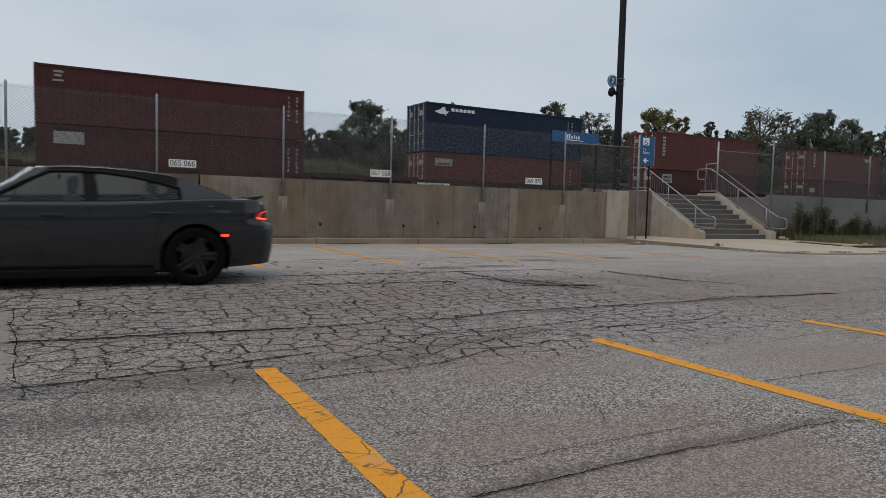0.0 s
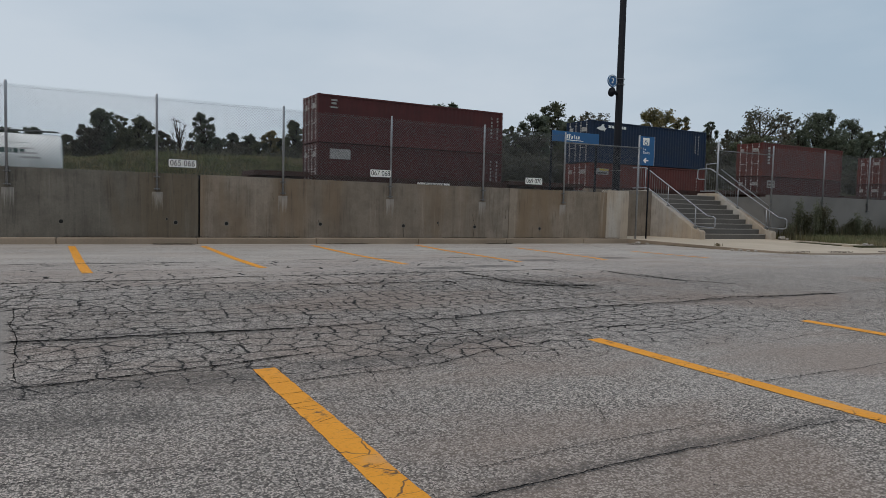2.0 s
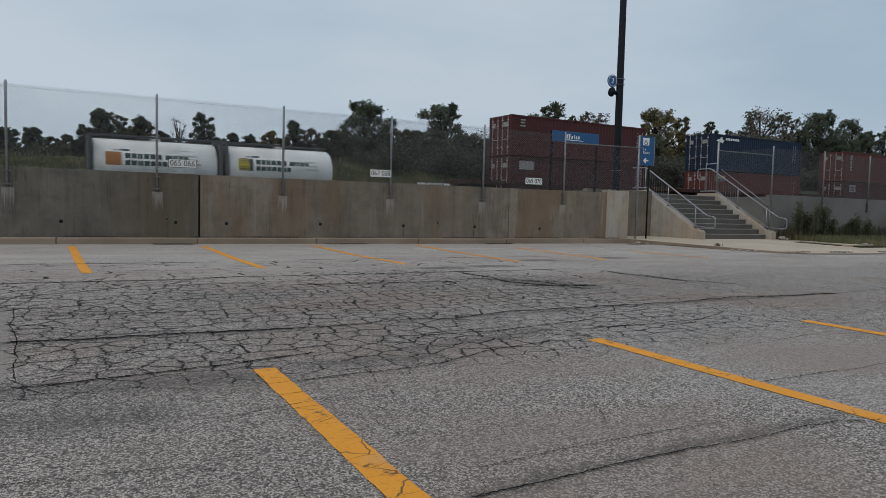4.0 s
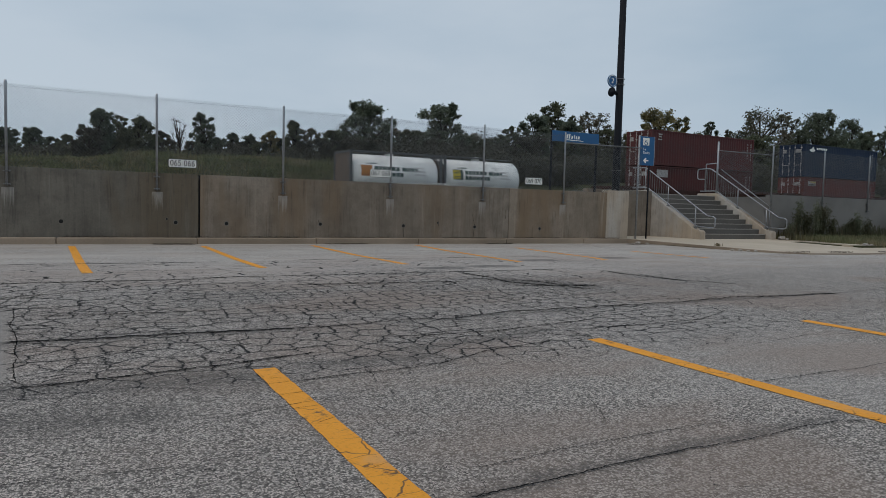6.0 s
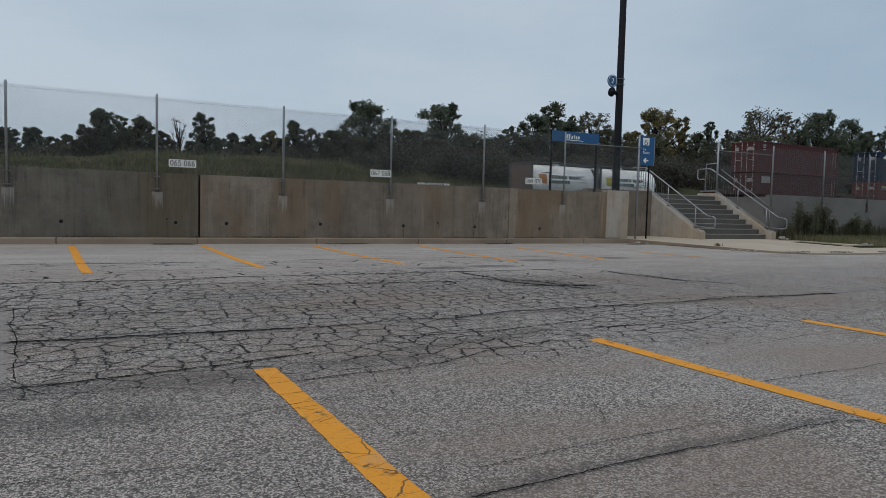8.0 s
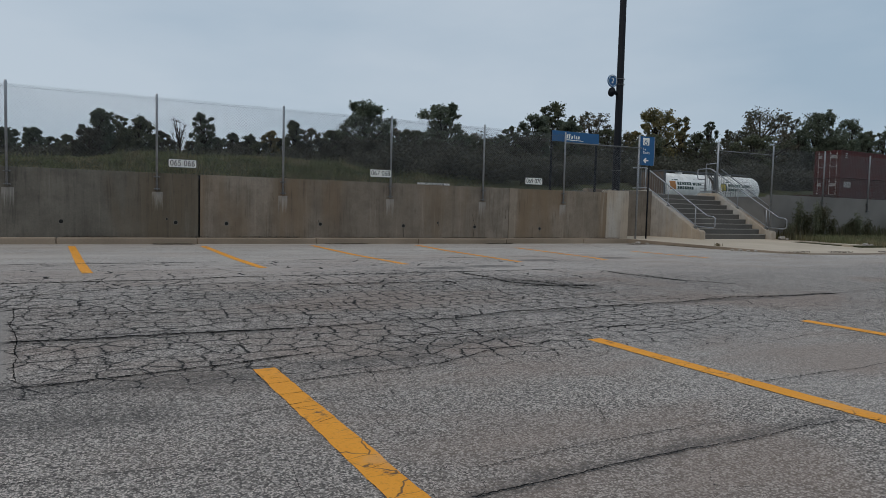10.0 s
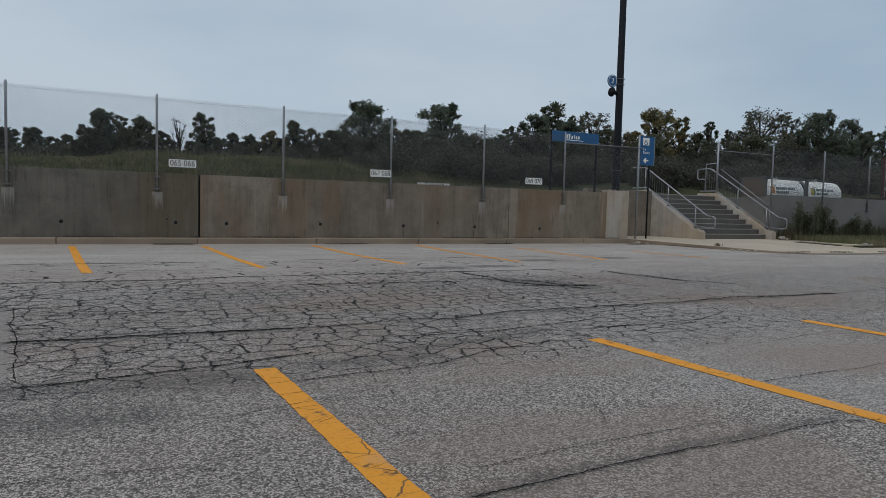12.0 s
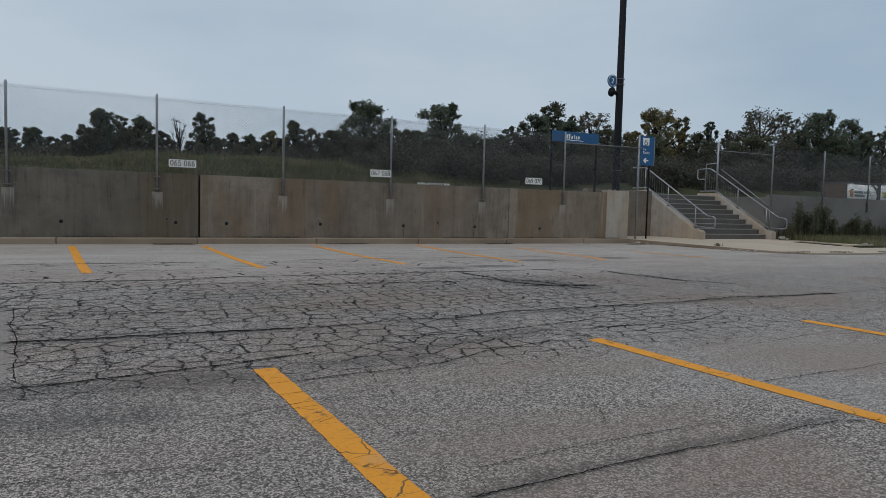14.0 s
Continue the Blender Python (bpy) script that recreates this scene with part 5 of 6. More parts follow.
container("shipping_container", 36.35, 1.45, 2.59, M_RED_BOX_C, "dark red corrugated steel shipping container, lower of a stack",
          [("label_plate", 0.8, 3.1, 1.9, 3.75, M_MARK), ("mark_bar", 0.9, 3.2, 1.7, 3.35, M_RED_BOX_C), ("mark_bar", 0.9, 3.45, 1.8, 3.6, M_RED_BOX_C)])
container("shipping_container", 36.35, 4.08, 2.80, M_RED_BOX_B, "faded red corrugated container with upright white lettering",
          [("lettering_bar", 0.75, 6.35 - 0.25 * k, 1.05, 6.52 - 0.25 * k, M_MARK) for k in range(6)])
container("shipping_container", 56.0, 1.40, 2.59, M_RED_BOX_C, "dark red corrugated steel shipping container, lower of a stack", [("label_plate", 0.4, 2.9, 1.2, 3.3, M_MARK)])
container("shipping_container", 56.0, 4.03, 2.65, M_RED_BOX_B, "faded red corrugated container with upright white lettering",
          [("lettering_bar", 0.8, 6.2 - 0.25 * k, 1.1, 6.36 - 0.25 * k, M_MARK) for k in range(5)] + [("logo_bar", 9.4, 6.0, 10.2, 6.3, M_MARK)])
tank_container(-26.5, 1.62, M_ORANGE_MARK, "white tank container in a grey frame with orange emblem")
tank_container(-20.4, 1.62, M_YELLOW_MARK, "white tank container in a grey frame with yellow and green emblem")
for s, fl in ((-26.5, 1.62), (-2.72, 1.75), (16.88, 1.64), (36.35, 1.45), (56.0, 1.40)):
    well_car(s, fl, 0.25 if s < -20 else 1.0)
track()


# ---------------------------------------------------------------- passing car: +x is its rear, x = 0 at the rear axle
def car_paint():
    n = Nodes("dark_grey_car_paint", 0.32, 0.0, 0.35)
    f = n.noise(180, 2)
    n.color(n.mix(f, (0.0105, 0.0122, 0.0148), (0.0175, 0.0203, 0.0240)))
    n.b.inputs["Coat Weight"].default_value = 0.8
    n.b.inputs["Coat Roughness"].default_value = 0.08
    return n.mat


M_CAR = car_paint()
M_TYRE = plain("black_tyre_rubber", (0.006, 0.006, 0.006), 0.95, 0, 0.2, 20, 0.1)
M_RIM = plain("dark_alloy", (0.05, 0.05, 0.052), 0.35, 0.8, 0.3, 10, 0.5)
M_TRIM = plain("black_plastic_trim", (0.005, 0.005, 0.0055), 0.6, 0, 0.2, 10, 0.15)
M_SEAT = plain("dark_seat_cloth", (0.02, 0.02, 0.022), 0.9, 0, 0.3, 30)
M_CAR_GLASS = glass("tinted_car_glass", (0.56, 0.66, 0.63))
M_TAIL_ON = glowing("lit_red_lamp", (1.0, 0.06, 0.02), 1.5)
M_TAIL_DIM = glowing("dim_red_lamp", (0.9, 0.02, 0.015), 0.6)
M_TAIL = plain("red_lamp_lens", (0.22, 0.012, 0.01), 0.15, 0, 0.1)
M_CHROME = plain("dark_chrome", (0.30, 0.30, 0.30), 0.25, 1.0, 0.05, 10, 0.5, 0)
M_HEAD = plain("clear_lamp_lens", (0.5, 0.5, 0.5), 0.1, 0, 0.05)

CAR_X0, CAR_Y, CAR_SPEED, WHEEL_R = 0.99, 9.49, 3.07, 0.36
X_REAR, X_FRONT, WHEEL_BASE, ARCH = 0.97, -4.03, 3.05, 0.405


def lerp_table(table, x):
    for (xa, a), (xb, b) in zip(table, table[1:]):
        if x <= xb:
            t = max(0.0, (x - xa) / (xb - xa))
            return a + (b - a) * t
    return table[-1][1]


SHOULDER = [(-4.03, 0.70), (-3.7, 0.80), (-3.0, 0.90), (-2.4, 0.95), (-1.0, 0.985), (-0.3, 1.03), (0.3, 1.065), (0.75, 1.07), (0.97, 1.02)]
HALF = [(-4.03, 0.70), (-3.85, 0.82), (-3.4, 0.91), (-2.6, 0.935), (-1.2, 0.93), (-0.4, 0.945), (0.2, 0.95), (0.6, 0.92), (0.85, 0.85), (0.97, 0.74)]
SILL = [(-4.03, 0.27), (-3.6, 0.20), (-2.5, 0.19), (-0.5, 0.19), (0.4, 0.215), (0.97, 0.255)]
DECK = [(-4.03, 0.74), (-3.7, 0.86), (-3.0, 0.97), (-2.45, 1.0), (0.3, 1.08), (0.75, 1.10), (0.97, 1.05)]
ROOF = [(-2.6, 0.97), (-2.2, 1.18), (-1.72, 1.375), (-1.4, 1.405), (-1.0, 1.405), (-0.6, 1.38), (-0.3, 1.345), (0.0, 1.272), (0.42, 1.105)]
GLASS_TOP = [(-2.6, 1.0), (-2.2, 1.14), (-1.72, 1.315), (-1.4, 1.345), (-1.0, 1.335), (-0.6, 1.28), (-0.2, 1.165), (0.1, 1.10)]


def side_y(x, f):
    """Half width at a height fraction f between sill and shoulder, with a crease and tumblehome."""
    w = lerp_table(HALF, x)
    bulge = 1.0 - (0.10 if f < 0.6 else 0.035) * (abs(f - 0.6) / 0.55) ** 2.0
    crease = 0.004 * math.exp(-((f - 0.78) / 0.05) ** 2)
    return w * bulge + crease


def lower_z(x):
    z = lerp_table(SILL, x)
    for xc in (0.0, -WHEEL_BASE):
        d = abs(x - xc)
        if d < ARCH:
            z = max(z, WHEEL_R + 0.0 + math.sqrt(ARCH * ARCH - d * d))
    return z


def car_body(car):
    xs = sorted(set([round(X_FRONT + 0.04 * k, 3) for k in range(126)] + [X_REAR] + [round(c + ARCH * math.sin(radians(a)), 3) for c in (0.0, -WHEEL_BASE) for a in range(-90, 91, 10)]))
    fr = [0, 0.12, 0.25, 0.4, 0.55, 0.62, 0.66, 0.70, 0.74, 0.78, 0.82, 0.9, 0.97, 1.0]
    bm = bmesh.new()
    rows = []
    for x in xs:
        zl, zs, zd = lower_z(x), lerp_table(SHOULDER, x), lerp_table(DECK, x)
        sill = lerp_table(SILL, x)
        row = []
        for f in fr:
            z = zl + (zs - zl) * f
            g = (z - sill) / max(0.05, zs - sill)
            row.append((x, side_y(x, g), z))
        w = row[-1][1]
        row += [(x, w * 0.93, zs + (zd - zs) * 0.45), (x, w * 0.7, zs + (zd - zs) * 0.85), (x, w * 0.35, zd), (x, 0.0, zd + 0.005)]
        rows.append(row)
    both = []
    for sgn in (-1, 1):
        both.append([[bm.verts.new((x, sgn * y, z)) for x, y, z in row] for row in rows])
    m = len(rows[0])
    for grid, flip in zip(both, (False, True)):
        for a, b in zip(grid, grid[1:]):
            for k in range(m - 1):
                xm = (a[k].co.x + b[k].co.x) / 2
                if k >= m - 4 and -2.4 < xm < 0.3:
                    continue
                f = (a[k], b[k], b[k + 1], a[k + 1])
                bm.faces.new(f if not flip else f[::-1])
    for i in (0, -1):
        loop = both[0][i] + both[1][i][::-1]
        bm.faces.new(loop)
    for v in bm.verts:
        if v.co.x > 0.5:
            t = (v.co.x - 0.5) / 0.47
            v.co.x += t * (-0.12 * smooth(0.74, 0.84, v.co.z) - 0.03 * (1 - smooth(0.25, 0.5, v.co.z)))
    bmesh.ops.remove_doubles(bm, verts=bm.verts, dist=0.0005)
    bmesh.ops.recalc_face_normals(bm, faces=bm.faces)
    body = part("body", bm, M_CAR, car, smooth=True)
    # wheel wells and floor
    part("underbody", box(-3.9, -0.80, 0.16, 0.25, 0.80, 0.34), M_TRIM, car)
    for xc in (0.0, -WHEEL_BASE):
        for sg in (-1, 1):
            bm = bmesh.new()
            arc = [(xc + (ARCH + 0.004) * math.cos(radians(a)), WHEEL_R + (ARCH + 0.004) * math.sin(radians(a))) for a in range(-25, 206, 11)]
            a = [bm.verts.new((x, sg * 0.915, z)) for x, z in arc]
            b = [bm.verts.new((x, sg * 0.55, z)) for x, z in arc]
            for i in range(len(arc) - 1):
                bm.faces.new((a[i], a[i + 1], b[i + 1], b[i]))
            bm.faces.new(b)
            part("wheel_well", bm, M_TRIM, car)
            lip = part("arch_lip", tube([(x, sg * 0.925, z) for x, z in arc[2:-2]], 0.014, 6), M_TRIM, car, "dark wheel arch lip")
    return body


def greenhouse(car):
    """Pillars and roof in paint, with glass let in between."""
    keys0 = [-2.62, -2.36, -1.20, -1.06, -0.20, 0.44]
    keys1 = [-1.72, -1.56, -1.24, -1.12, -0.20, -0.12]
    vsteps = [0.0, 0.05, 0.3, 0.55, 0.75, 0.88, 1.0]
    segs = (3, 8, 2, 8, 6)

    def at(u_list, v):
        vv = v
        late = max(0.0, (vv - 0.88) / 0.12)
        return [a + (b - a) * (late if i == 5 else vv) for i, (a, b) in enumerate(zip(keys0, keys1))]

    def point(x, v, sg):
        zs = lerp_table(SHOULDER, x) - 0.004
        zr = max(zs, lerp_table(ROOF, x))
        y0 = lerp_table(HALF, x) * 0.945 - 0.035
        gt = min(zr - 0.004, max(zs + 0.02, lerp_table(GLASS_TOP, x))) if zr > zs + 0.03 else zs + (zr - zs) * 0.88
        z = zs + (gt - zs) * (v / 0.88) if v <= 0.88 else gt + (zr - gt) * (v - 0.88) / 0.12
        y = y0 + (0.60 - y0) * min(1.0, max(0.0, (z - zs) / 0.42)) ** 1.15
        return (x, sg * y, z)

    for sg in (-1, 1):
        front, rear, panes, dark = bmesh.new(), bmesh.new(), {1: bmesh.new(), 3: bmesh.new()}, bmesh.new()
        lines = []
        for v in vsteps:
            k = at(None, v)
            xs = []
            for i, cnt in enumerate(segs):
                xs += [(k[i] + (k[i + 1] - k[i]) * j / cnt, i) for j in range(cnt)]
            xs.append((k[-1], 5))
            lines.append(xs)
        for j in range(len(vsteps) - 1):
            for i in range(len(lines[0]) - 1):
                seg = lines[j][i][1]
                quad = [point(lines[j][i][0], vsteps[j], sg), point(lines[j][i + 1][0], vsteps[j], sg), point(lines[j + 1][i + 1][0], vsteps[j + 1], sg), point(lines[j + 1][i][0], vsteps[j + 1], sg)]
                clear = seg in panes and 0 < j < len(vsteps) - 2
                bm = panes[seg] if clear else (dark if seg == 2 or (0 < seg < 4 and j in (0, len(vsteps) - 2)) else (front if seg == 0 else rear))
                f = bm.faces.new([bm.verts.new(p) for p in (quad if sg < 0 else quad[::-1])])
        for bm, nm, mat in ((front, "front_pillar", M_CAR), (rear, "rear_pillar", M_CAR), (dark, "door_pillar", M_TRIM), (panes[1], "front_side_window", M_CAR_GLASS), (panes[3], "rear_side_window", M_CAR_GLASS)):
            bmesh.ops.remove_doubles(bm, verts=bm.verts, dist=0.0006)
            ob = part(nm, bm, mat, car, "tinted side window" if "window" in nm else "", True)
            if "window" in nm:
                ob.visible_shadow = False
        # black window surround
        rim = [point(-2.32, 0.045, sg)] + [point(x, 0.045, sg) for x in (-1.7, -1.2, -0.7, -0.22)]
        rim2 = [point(at(None, v)[4] + 0.02, v, sg) for v in (0.2, 0.4, 0.6, 0.8, 0.9)]
        rim3 = [point(x, 0.905, sg) for x in (-0.45, -0.7, -1.0, -1.3, -1.56)]
        rim4 = [point(at(None, v)[1], v, sg) for v in (0.7, 0.4, 0.1)]
        out = [(x, y + sg * 0.006, z) for x, y, z in rim + rim2 + rim3 + rim4]
        part("window_surround", tube(out, 0.02, 6, closed=True), M_TRIM, car, "black window surround")
    # roof skin between the two sides
    def skin(name, lower, mat, crown, label=""):
        bm = bmesh.new()
        rows = []
        for p in lower:
            x, y, z = p
            rows.append([bm.verts.new((x - crown[1] * (1 - t * t), y * t * -1, z + crown[0] * (1 - t * t))) for t in (-1, -0.8, -0.5, -0.2, 0.2, 0.5, 0.8, 1)])
        for a, b in zip(rows, rows[1:]):
            for k in range(7):
                bm.faces.new((a[k], b[k], b[k + 1], a[k + 1]))
        bmesh.ops.recalc_face_normals(bm, faces=bm.faces)
        return part(name, bm, mat, car, label, True)

    skin("roof", [point(x, 1.0, 1) for x in [-1.72 + 1.60 * k / 14 for k in range(15)]], M_CAR, (0.045, 0.0))
    ws = skin("windscreen", [point(-2.62 + 0.90 * v, v, 1) for v in (0, 0.2, 0.4, 0.6, 0.8, 1)], M_CAR_GLASS, (0.03, 0.10), "raked tinted windscreen")
    rw = skin("rear_window", [point(0.42 - 0.54 * v, 1.0, 1) for v in (0, 0.2, 0.4, 0.6, 0.8, 1)], M_CAR_GLASS, (0.012, -0.03), "sloping tinted rear window")
    ws.visible_shadow = rw.visible_shadow = False


def revolve(profile, sides, axis_y=0.0):
    """A ring of (radius, y) turned about the y axis, through the origin."""
    bm = bmesh.new()
    rings = [[bm.verts.new((r * math.cos(2 * math.pi * k / sides), y, r * math.sin(2 * math.pi * k / sides))) for k in range(sides)] for r, y in profile]
    for a, b in zip(rings, rings[1:]):
        for k in range(sides):
            bm.faces.new((a[k], a[(k + 1) % sides], b[(k + 1) % sides], b[k]))
    bmesh.ops.recalc_face_normals(bm, faces=bm.faces)
    return bm


def car_wheel(car, x, sg):
    w = empty("wheel")
    w.parent = car
    w.matrix_basis = pose(x, sg * 0.83, WHEEL_R)
    o = sg * 0.115
    part("tyre", revolve([(0.245, o * 0.9), (0.30, o), (0.335, o * 0.95), (0.358, o * 0.7), (WHEEL_R, 0), (0.358, -o * 0.7), (0.335, -o * 0.95), (0.245, -o)], 40), M_TYRE, w, smooth=True)
    part("rim", revolve([(0.25, o * 0.92), (0.235, o * 0.86), (0.225, o * 0.3), (0.225, -o * 0.8), (0.06, -o * 0.8)], 32), M_TRIM, w, smooth=True)
    bm = bmesh.new()
    for k in range(5):
        a = pose(0, 0, 0, 0, 72 * k, 0)
        for s2 in (-1, 1):
            n0 = len(bm.verts)
            box(0.045, min(o * 0.62, o * 0.88), s2 * 0.028 - 0.016, 0.235, max(o * 0.62, o * 0.88), s2 * 0.028 + 0.016 + 0.01, bm=bm, m=a)
    part("spokes", bm, M_RIM, w, "dark five-spoke alloy")
    part("hub_cap", tube([(0, o * 0.6, 0), (0, o * 0.95, 0)], 0.055, 16), M_RIM, w, "grey hub cap")
    part("brake_disc", tube([(0, -o * 0.1, 0), (0, o * 0.1, 0)], 0.17, 24), M_WHEEL_STEEL, w)
    return w


def car_details(car):
    # spoiler lip on the boot
    bm = bmesh.new()
    rows = []
    for k in range(13):
        t = -1 + k / 6
        y = 0.80 * t
        back = 0.10 * t * t
        z0 = 1.095 - 0.02 * t * t
        rows.append([bm.verts.new(p) for p in ((0.66 - back * 0.5, y, z0 - 0.01), (0.74 - back, y, z0 + 0.028), (0.93 - back, y, z0 + 0.055), (0.93 - back, y, z0 + 0.035), (0.80 - back, y, z0 - 0.02))])
    for a, b in zip(rows, rows[1:]):
        for k in range(5):
            bm.faces.new((a[k], a[(k + 1) % 5], b[(k + 1) % 5], b[k]))
    bm.faces.new(rows[0])
    bm.faces.new(rows[-1][::-1])
    bmesh.ops.recalc_face_normals(bm, faces=bm.faces)
    part("spoiler", bm, M_CAR, car)
    # wrap-round tail lamps
    for sg in (-1, 1):
        bm = bmesh.new()
        prof = [(0.70, 0.885), (0.74, 0.87), (0.79, 0.83), (0.845, 0.765), (0.895, 0.66), (0.915, 0.45)]
        a = [bm.verts.new((x, sg * (y + 0.012), z)) for (x, y), z in zip(prof, (0.90, 0.915, 0.93, 0.94, 0.945, 0.945))]
        b = [bm.verts.new((x, sg * (y + 0.016), z)) for (x, y), z in zip(prof, (0.86, 0.83, 0.815, 0.81, 0.81, 0.81))]
        for i in range(5):
            bm.faces.new((a[i], a[i + 1], b[i + 1], b[i]))
        lens = part("tail_lamp", bm, M_TAIL, car, "dark red tail lamp lens")
        pts = [(x, sg * (y + 0.022), z) for (x, y), z in zip(prof[1:], (0.845, 0.835, 0.83, 0.83, 0.83))]
        part("light_bar", tube(pts, 0.014, 6), M_TAIL_ON, lens, "lit red light bar")
        loop = [(pts[0][0] + 0.02, pts[0][1], 0.87), (pts[1][0], pts[1][1], 0.90)] + [(x, y, 0.925) for x, y, _ in pts[2:]]
        part("light_bar", tube(loop, 0.007, 6), M_TAIL_DIM, lens, "dim red upper light bar")
        part("side_marker", box(0.292, sg * 0.94 - 0.012, 0.608, 0.378, sg * 0.94 + 0.014, 0.634, 0.005), M_TAIL_ON, car, "lit red side marker")
        for xh, zh in ((-1.52, 0.845), (-0.40, 0.885)):
            part("door_handle", box(xh - 0.11, sg * 0.94 - 0.02, zh - 0.016, xh + 0.11, sg * 0.94 + 0.022, zh + 0.016, 0.01), M_CAR, car)
        for seam in ([(-2.42, 0.28), (-2.42, 0.93)], [(-1.17, 0.26), (-1.16, 0.70), (-1.14, 0.95)], [(-0.46, 0.62), (-0.40, 0.80), (-0.32, 0.98)]):
            pts = []
            for x, z in seam:
                f = (z - lerp_table(SILL, x)) / (lerp_table(SHOULDER, x) - lerp_table(SILL, x))
                pts.append((x, sg * (side_y(x, f) + 0.0005), z))
            part("door_gap", tube(pts, 0.005, 5), M_TRIM, car, "dark door gap")
        part("side_skirt", box(-2.55, sg * 0.87 - 0.03, 0.125, -0.46, sg * 0.87 + 0.03, 0.225, 0.015), M_TRIM, car, "black side skirt")
        part("mirror", box(-2.28, sg * 1.0 - 0.09, 0.96, -2.13, sg * 1.0 + 0.09, 1.09, 0.04), M_CAR, car)
        part("head_lamp", box(-3.98, sg * 0.62 - 0.14, 0.62, -3.86, sg * 0.62 + 0.14, 0.72, 0.03), M_HEAD, car)
        part("exhaust_tip", tube([(0.70, sg * 0.52, 0.28), (0.90, sg * 0.52, 0.28)], 0.045, 12), M_CHROME, car)
        part("badge", box(0.12, sg * 0.955 - 0.004, 0.975, 0.19, sg * 0.955 + 0.006, 0.985), M_CHROME, car)
    part("rear_diffuser", box(0.62, -0.62, 0.24, 0.92, 0.62, 0.40, 0.03), M_TRIM, car, "black lower rear bumper")
    part("grille", box(-4.05, -0.55, 0.42, -3.95, 0.55, 0.66, 0.02), M_TRIM, car)
    part("number_plate", box(0.972, -0.15, 0.60, 0.985, 0.15, 0.75, 0.004), M_WHITE, car, "plain pale number plate")
    # seats with headrests, seen through the glass
    for xc, yc in ((-1.45, -0.38), (-1.45, 0.38), (-0.55, -0.38), (-0.55, 0.38)):
        back = part("seat_back", box(xc, yc - 0.24, 0.45, xc + 0.16, yc + 0.24, 1.06, 0.05), M_SEAT, car, "dark cloth seat back")
        part("headrest", box(xc + 0.05, yc - 0.13, 1.08, xc + 0.15, yc + 0.13, 1.27 if xc < -1 else 1.22, 0.04), M_SEAT, back)
    part("dashboard", box(-2.5, -0.78, 0.62, -2.05, 0.78, 0.95, 0.06), M_SEAT, car)
    part("parcel_shelf", box(-0.35, -0.70, 0.93, 0.40, 0.70, 0.98), M_SEAT, car)
    part("cabin_floor", box(-2.4, -0.78, 0.35, 0.4, 0.78, 0.42), M_SEAT, car)
    wheel = part("steering_wheel", tube([(-1.98 + 0.06 * math.sin(a * math.pi / 10), -0.38 + 0.18 * math.cos(a * math.pi / 10), 0.92 + 0.17 * math.sin(a * math.pi / 10)) for a in range(20)], 0.014, 6, closed=True), M_TRIM, car)


car = empty("car")
tagged(car, "dark grey four-door saloon car with lit tail lamps", "car")
car_body(car)
greenhouse(car)
car_details(car)
car_wheels = []
for wx in (0.0, -WHEEL_BASE):
    for sg in (-1, 1):
        car_wheels.append((car_wheel(car, wx, sg), wx, sg * 0.83))


# ---------------------------------------------------------------- plants
def foliage(name, dark, light, gold=None):
    n = Nodes(name, 0.6, 0, 0.35)
    r = n.island()
    c = n.mix(r, dark, light)
    if gold:
        c = n.mix(n.step(n.noise(0.5, 3), 0.42, 0.6), c, gold)
    c = n.mix(n.step(n.noise(0.9, 3), 0.35, 0.65, 0, 0.5), c, tuple(v * 0.6 for v in dark))
    n.color(c)
    # light comes through the thin blades
    thin = n.t.nodes.new("ShaderNodeBsdfTranslucent")
    n.link(c, thin.inputs["Color"])
    both = n.t.nodes.new("ShaderNodeMixShader")
    both.inputs[0].default_value = 0.45
    n.link(n.b.outputs[0], both.inputs[1])
    n.link(thin.outputs[0], both.inputs[2])
    n.link(both.outputs[0], n.t.nodes["Material Output"].inputs["Surface"])
    return n.mat


M_LEAF = {
    # greyed and lifted green: the haze of distance is put into the leaf colour
    "dark": foliage("hazed_green_leaves", (0.128, 0.150, 0.108), (0.19, 0.218, 0.155)),
    "olive": foliage("olive_leaves", (0.130, 0.143, 0.092), (0.190, 0.200, 0.128)),
    "gold": foliage("yellowing_leaves", (0.165, 0.160, 0.088), (0.24, 0.222, 0.115), (0.34, 0.268, 0.12)),
    "sparse": foliage("thin_pale_leaves", (0.105, 0.112, 0.078), (0.19, 0.19, 0.13), (0.20, 0.17, 0.125)),
    "shrub": foliage("shrub_leaves", (0.088, 0.085, 0.066), (0.135, 0.130, 0.098)),
    "bare": foliage("few_dry_leaves", (0.06, 0.05, 0.035), (0.10, 0.085, 0.06)),
}
M_BARK = plain("grey_brown_bark", (0.055, 0.047, 0.040), 0.9, 0, 0.35, 4, 0.2, 0.5)
M_GRASS = foliage("rough_grass", (0.135, 0.148, 0.072), (0.20, 0.212, 0.105), (0.25, 0.218, 0.130))
M_STRAW = foliage("dry_straw", (0.16, 0.13, 0.075), (0.26, 0.21, 0.13))
M_WEED = foliage("tall_weeds", (0.060, 0.066, 0.038), (0.118, 0.122, 0.068), (0.14, 0.12, 0.075))


